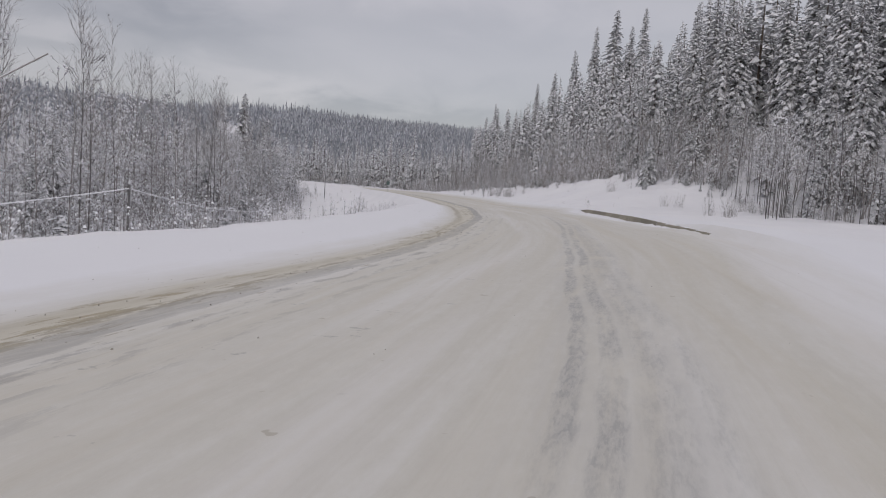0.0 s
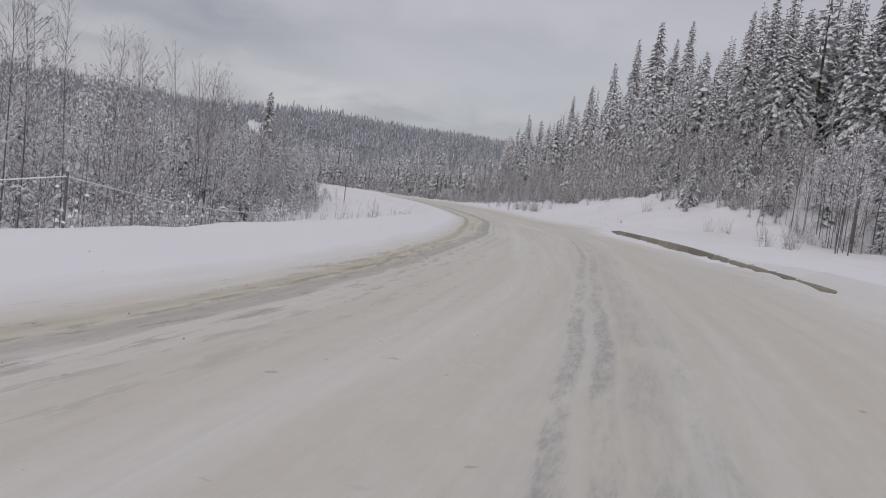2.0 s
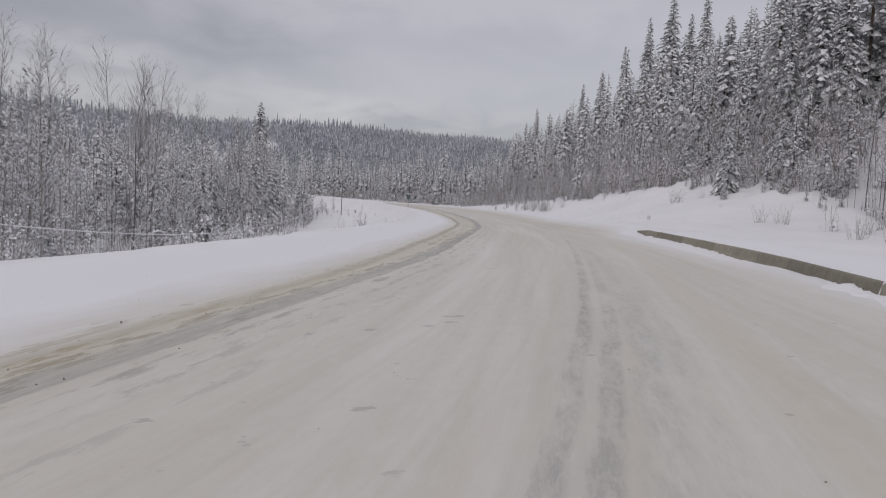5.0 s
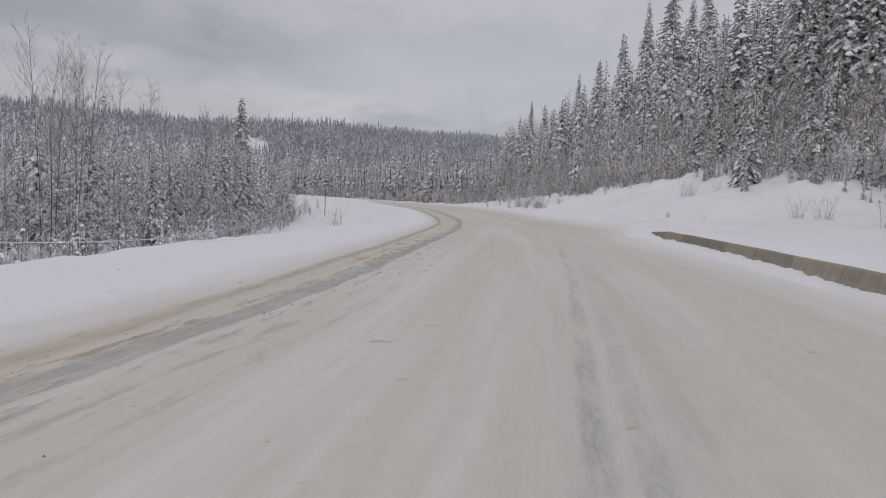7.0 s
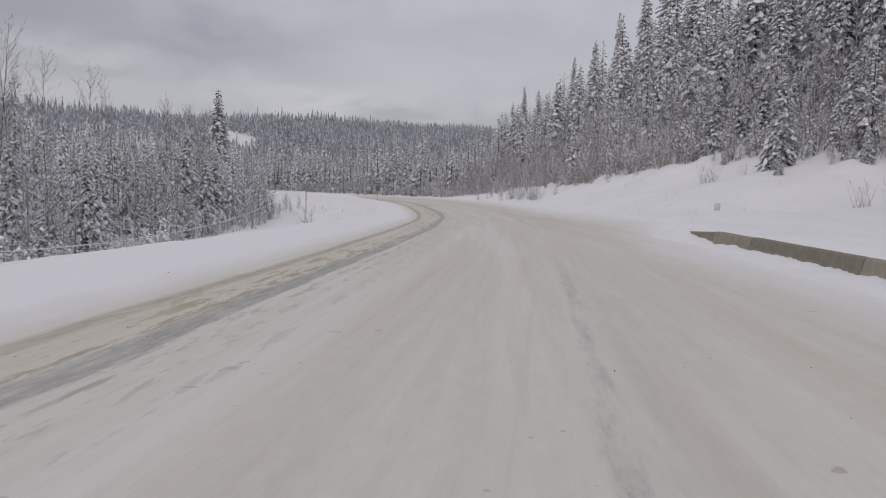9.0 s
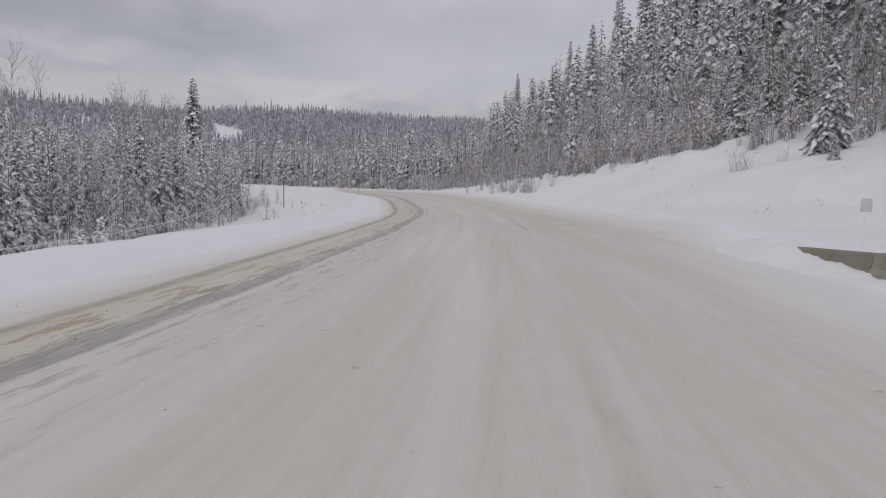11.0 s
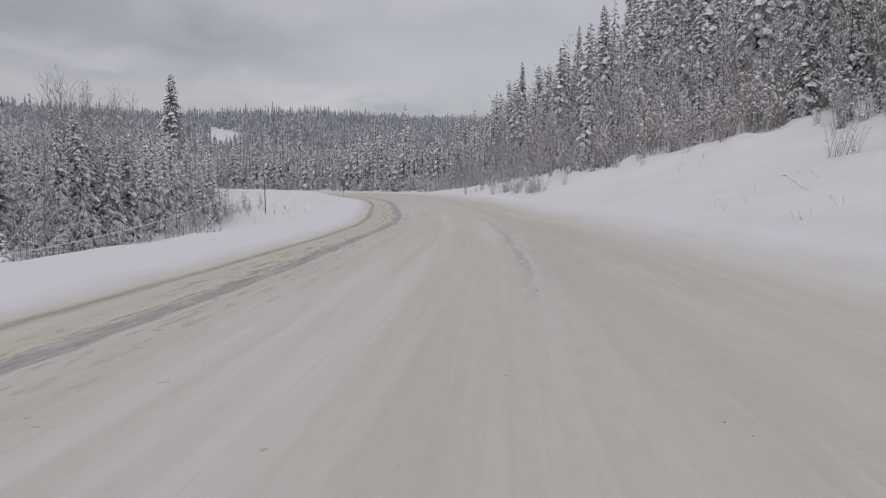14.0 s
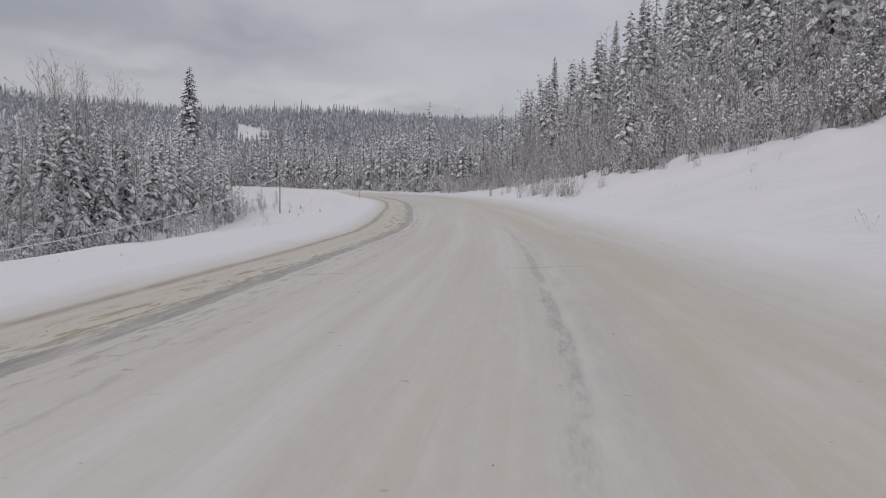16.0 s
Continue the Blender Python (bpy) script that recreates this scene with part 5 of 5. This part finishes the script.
for (x, y, k, sc) in ((17.5, 87.8, 1, 0.8), (18.4, 88.3, 0, 0.8), (19.4, 89.7, 2, 1.0), (19.6, 84.4, 2, 1.2), (17.1, 81.0, 2, 1.1), (17.4, 79.1, 2, 0.5), 
                      (21.9, 108.6, 1, 1.0), (23.5, 109.3, 1, 1.0), (19.6, 114.9, 2, 1.2), (21.0, 75.3, 1, 0.8), (16.7, 70.5, 1, 0.9), (27.5, 85.6, 2, 1.4), (20.4, 103, 2, 0.9), (17.0, 121, 2, 0.9), (24.0, 84.0, 0, 0.7), (15.4, 129, 2, 1.0)):
    plant("sprig", k, x, y, sc * 0.72, rng.uniform(0, 6.28), "few thin bare stalks leaning out of the snowy bank", "twigs", "twigs on the bank", "bank_twigs")
for (x, y, k, sc) in ((26.2, 97.7, 0, 0.95), (26.7, 97.2, 0, 0.7), (29.0, 97.0, 0, 0.6), (25.0, 117.5, 0, 0.5), (21.8, 127, 0, 0.6), (22.6, 121, 0, 0.45), (18.0, 133.5, 0, 0.7), (15.0, 135.5, 0, 0.75)):
    plant("fan", k, x, y, sc, rng.uniform(0, 6.28), "fan of bare grey shrub stems on the snowy bank", "shrub", "shrubs at the forest edge", "shrub")
for (x, y, sc) in ((-40.5, 206, 0.9), (-39.4, 209, 0.8), (-38.2, 204, 0.7), (-37.3, 210, 0.8), (-35.6, 203.5, 0.6), (-35.2, 209.5, 0.7), (-33.2, 205.8, 0.5), (-41.5, 202, 0.9), (-40.2, 198, 0.8), (-38.6, 195, 0.7)):
    plant("bush", rng.choice((0, 1)), x, y, sc, rng.uniform(0, 6.28), "low leafless shrub at the far end of the snow field", "shrub", "shrubs in the snow field", "shrub")
for (x, y, sc) in ((-29.0, 199, 0.09), (-27.5, 201, 0.10), (-20.5, 188, 0.07)):
    plant("spruce", 3, x, y, sc, rng.uniform(0, 6.28), "tiny dark spruce top poking out of the snow field", "spruce sapling", "spruce tops in the snow field", "spruce_sapling")
for (x, y, k, sc) in ((30.2, 55.5, 1, 0.95), (29.6, 54.7, 0, 0.8), (31.0, 56.2, 1, 0.8), (30.7, 54.9, 2, 0.8), (32.6, 58.0, 1, 0.9), (34.0, 60.5, 0, 0.9), (35.2, 62.5, 2, 0.8), (39.5, 77.5, 1, 1.0), (38.6, 75.0, 0, 0.8), (37.0, 70.0, 1, 0.9), (37.8, 72.0, 2, 0.8)):
    plant("grove", k, x, y, sc, rng.uniform(0, 6.28), "slim bare tree with a dark trunk at the forest edge", "tree", "bare trees at the forest edge", "bare_tree")
for (x, y, sc) in ((26.0, 54.2, 1.1), (25.3, 53.2, 0.85), (41.0, 64.0, 1.0), (40.0, 60.0, 0.9), (24.6, 55.6, 0.7)):
    plant("fan", 0, x, y, sc, rng.uniform(0, 6.28), "fan of bare stems in the deep snow behind the barrier", "shrub", "shrubs at the forest edge", "shrub")
for (x, y, k, sc) in ((-14.3, 124.4, 2, 1.1), (-13.7, 125.2, 2, 0.9), (-8.6, 129.0, 1, 0.7), (-9.4, 128.3, 1, 0.85), (-10.2, 127.8, 1, 0.95), (-11.0, 127.0, 1, 0.75), (-7.9, 129.6, 1, 0.6)):
    plant("bush", k, x, y, sc, rng.uniform(0, 6.28), "clump of thin leafless stems in the snow field", "shrub", "shrubs in the snow field", "shrub")
for (x, y, k, sc) in ((-39.0, 200, 2, 0.9), (-40.0, 204, 2, 1.0), (-38.0, 209, 2, 0.9), (-41.0, 209, 2, 1.1), (-37.0, 198, 0, 0.9), (-42.5, 206, 2, 1.2), (-35.5, 212, 0, 0.9), (-39.5, 213, 2, 0.9)):
    plant("bush", k, x, y, sc, rng.uniform(0, 6.28), "low leafless shrub at the far end of the snow field", "shrub", "shrubs in the snow field", "shrub")


def fallen_branch(a_, b_, r):
    """A thin dead branch lying half buried, from one place of the plan to another."""
    s_ = Soup()
    pts_, rad = [], []
    za, zb = z_at(*a_), z_at(*b_)
    for k in range(7):
        q = k / 6
        x, y = a_[0] + (b_[0] - a_[0]) * q + 0.02 * math.sin(k * 2.1), a_[1] + (b_[1] - a_[1]) * q
        pts_.append((x, y, max(za + (zb - za) * q + 0.03, z_at(x, y) + 0.3 * r)))
        rad.append(r * (1 - 0.6 * q))
    tube(s_, pts_, rad, 5, True)
    return tagged(new("fallen_branch", s_.mesh("fallen_branch", M_ASPEN, False)), "thin dead branch lying half buried in the snowy bank", "branch", "fallen branches")


fallen_branch((21.74, 93.3), (20.33, 87.9), 0.012)
fallen_branch((23.5, 96.1), (21.6, 89.8), 0.011)


def leaning_tree(base, tip, r):
    """A dead broadleaf tree leaning over, with snow along its upper side."""
    root = tagged(new("leaning_tree"), "dead leaning birch with a line of snow on its trunk", "dead tree", "leaning trees")
    b0, b1 = Vector(base), Vector(tip)
    pts_ = [b0.lerp(b1, k / 6) - Vector((0, 0, 0.35 * (k / 6) ** 2)) for k in range(7)]
    rad = [r * (1 - 0.11 * k) for k in range(7)]
    s_ = Soup()
    tube(s_, pts_, rad, 6, True)
    part("trunk", s_.mesh("trunk", M_ASPEN, False), root)
    s_ = Soup()
    tube(s_, [p + Vector((0, 0, q * 0.9)) for p, q in zip(pts_, rad)], [q * rng.uniform(0.8, 1.3) for q in rad[:-1]] + [0], 5, True)
    part("snow_load", s_.mesh("snow_load", M_CLUMP, False), root)
    for k in range(14):
        p = pts_[1].lerp(pts_[6], rng.random())
        d = Vector((rng.uniform(-1, 1), rng.uniform(-1, 1), rng.uniform(0.1, 1.2))) * rng.uniform(0.4, 1.1)
        s_ = Soup()
        tube(s_, [p, p + d * 0.6, p + d], [0.02, 0.012, 0], 3)
        part("branch", s_.mesh("branch", M_TWIG), root)
    return root


for base, tip, r in (((-46.5, 34.0, -4.5), (-27.6, 39.0, 9.5), 0.13), ((-29.0, 62.0, -4.0), (-33.4, 65.0, 4.6), 0.09), ((-30.5, 84.0, -4.0), (-26.6, 86.5, 3.2), 0.08),
                     ((-34.0, 100.0, -4.0), (-29.0, 103.0, 2.6), 0.09), ((-35.0, 128.0, -3.0), (-32.0, 131.0, 3.0), 0.05)):
    leaning_tree(base, tip, r)

# young spruces on the embankment, heaped with snow
for (x, y) in scatter(15, -40, -20, 38, 135, lambda x, y: left_limit(y) - 3.0 < x < left_limit(y) + 1.0, 3.0):
    plant("laden", rng.choice((0, 1)), x, y, rng.uniform(0.5, 0.95), rng.uniform(0, 6.28), "small spruce heaped with snow at the foot of the embankment", "spruce sapling", "snow-heaped saplings", "spruce_sapling")
# a row of dense brown shrubs where the bank meets the bend
for k in range(13):
    q = (k + rng.uniform(-0.3, 0.3)) / 12
    plant("fan", 0, 12.4 + 3.0 * q + rng.uniform(-0.2, 0.7), 150 - 17 * q, rng.uniform(0.7, 1.15), rng.uniform(0, 6.28), "dense fan of brown shrub stems on the snowy bend", "shrub", "shrubs on the bend", "shrub")
BEND = scatter(7, 6, 22, 136, 170, lambda x, y: 14.5 < outer(x, y) < 17.5, 0.7)
for (x, y) in BEND:
    plant("bush", rng.choice((0, 1)), x, y, rng.uniform(0.55, 0.95), rng.uniform(0, 6.28), "dense brown leafless shrub on the outside of the bend", "shrub", "shrubs on the bend", "shrub")
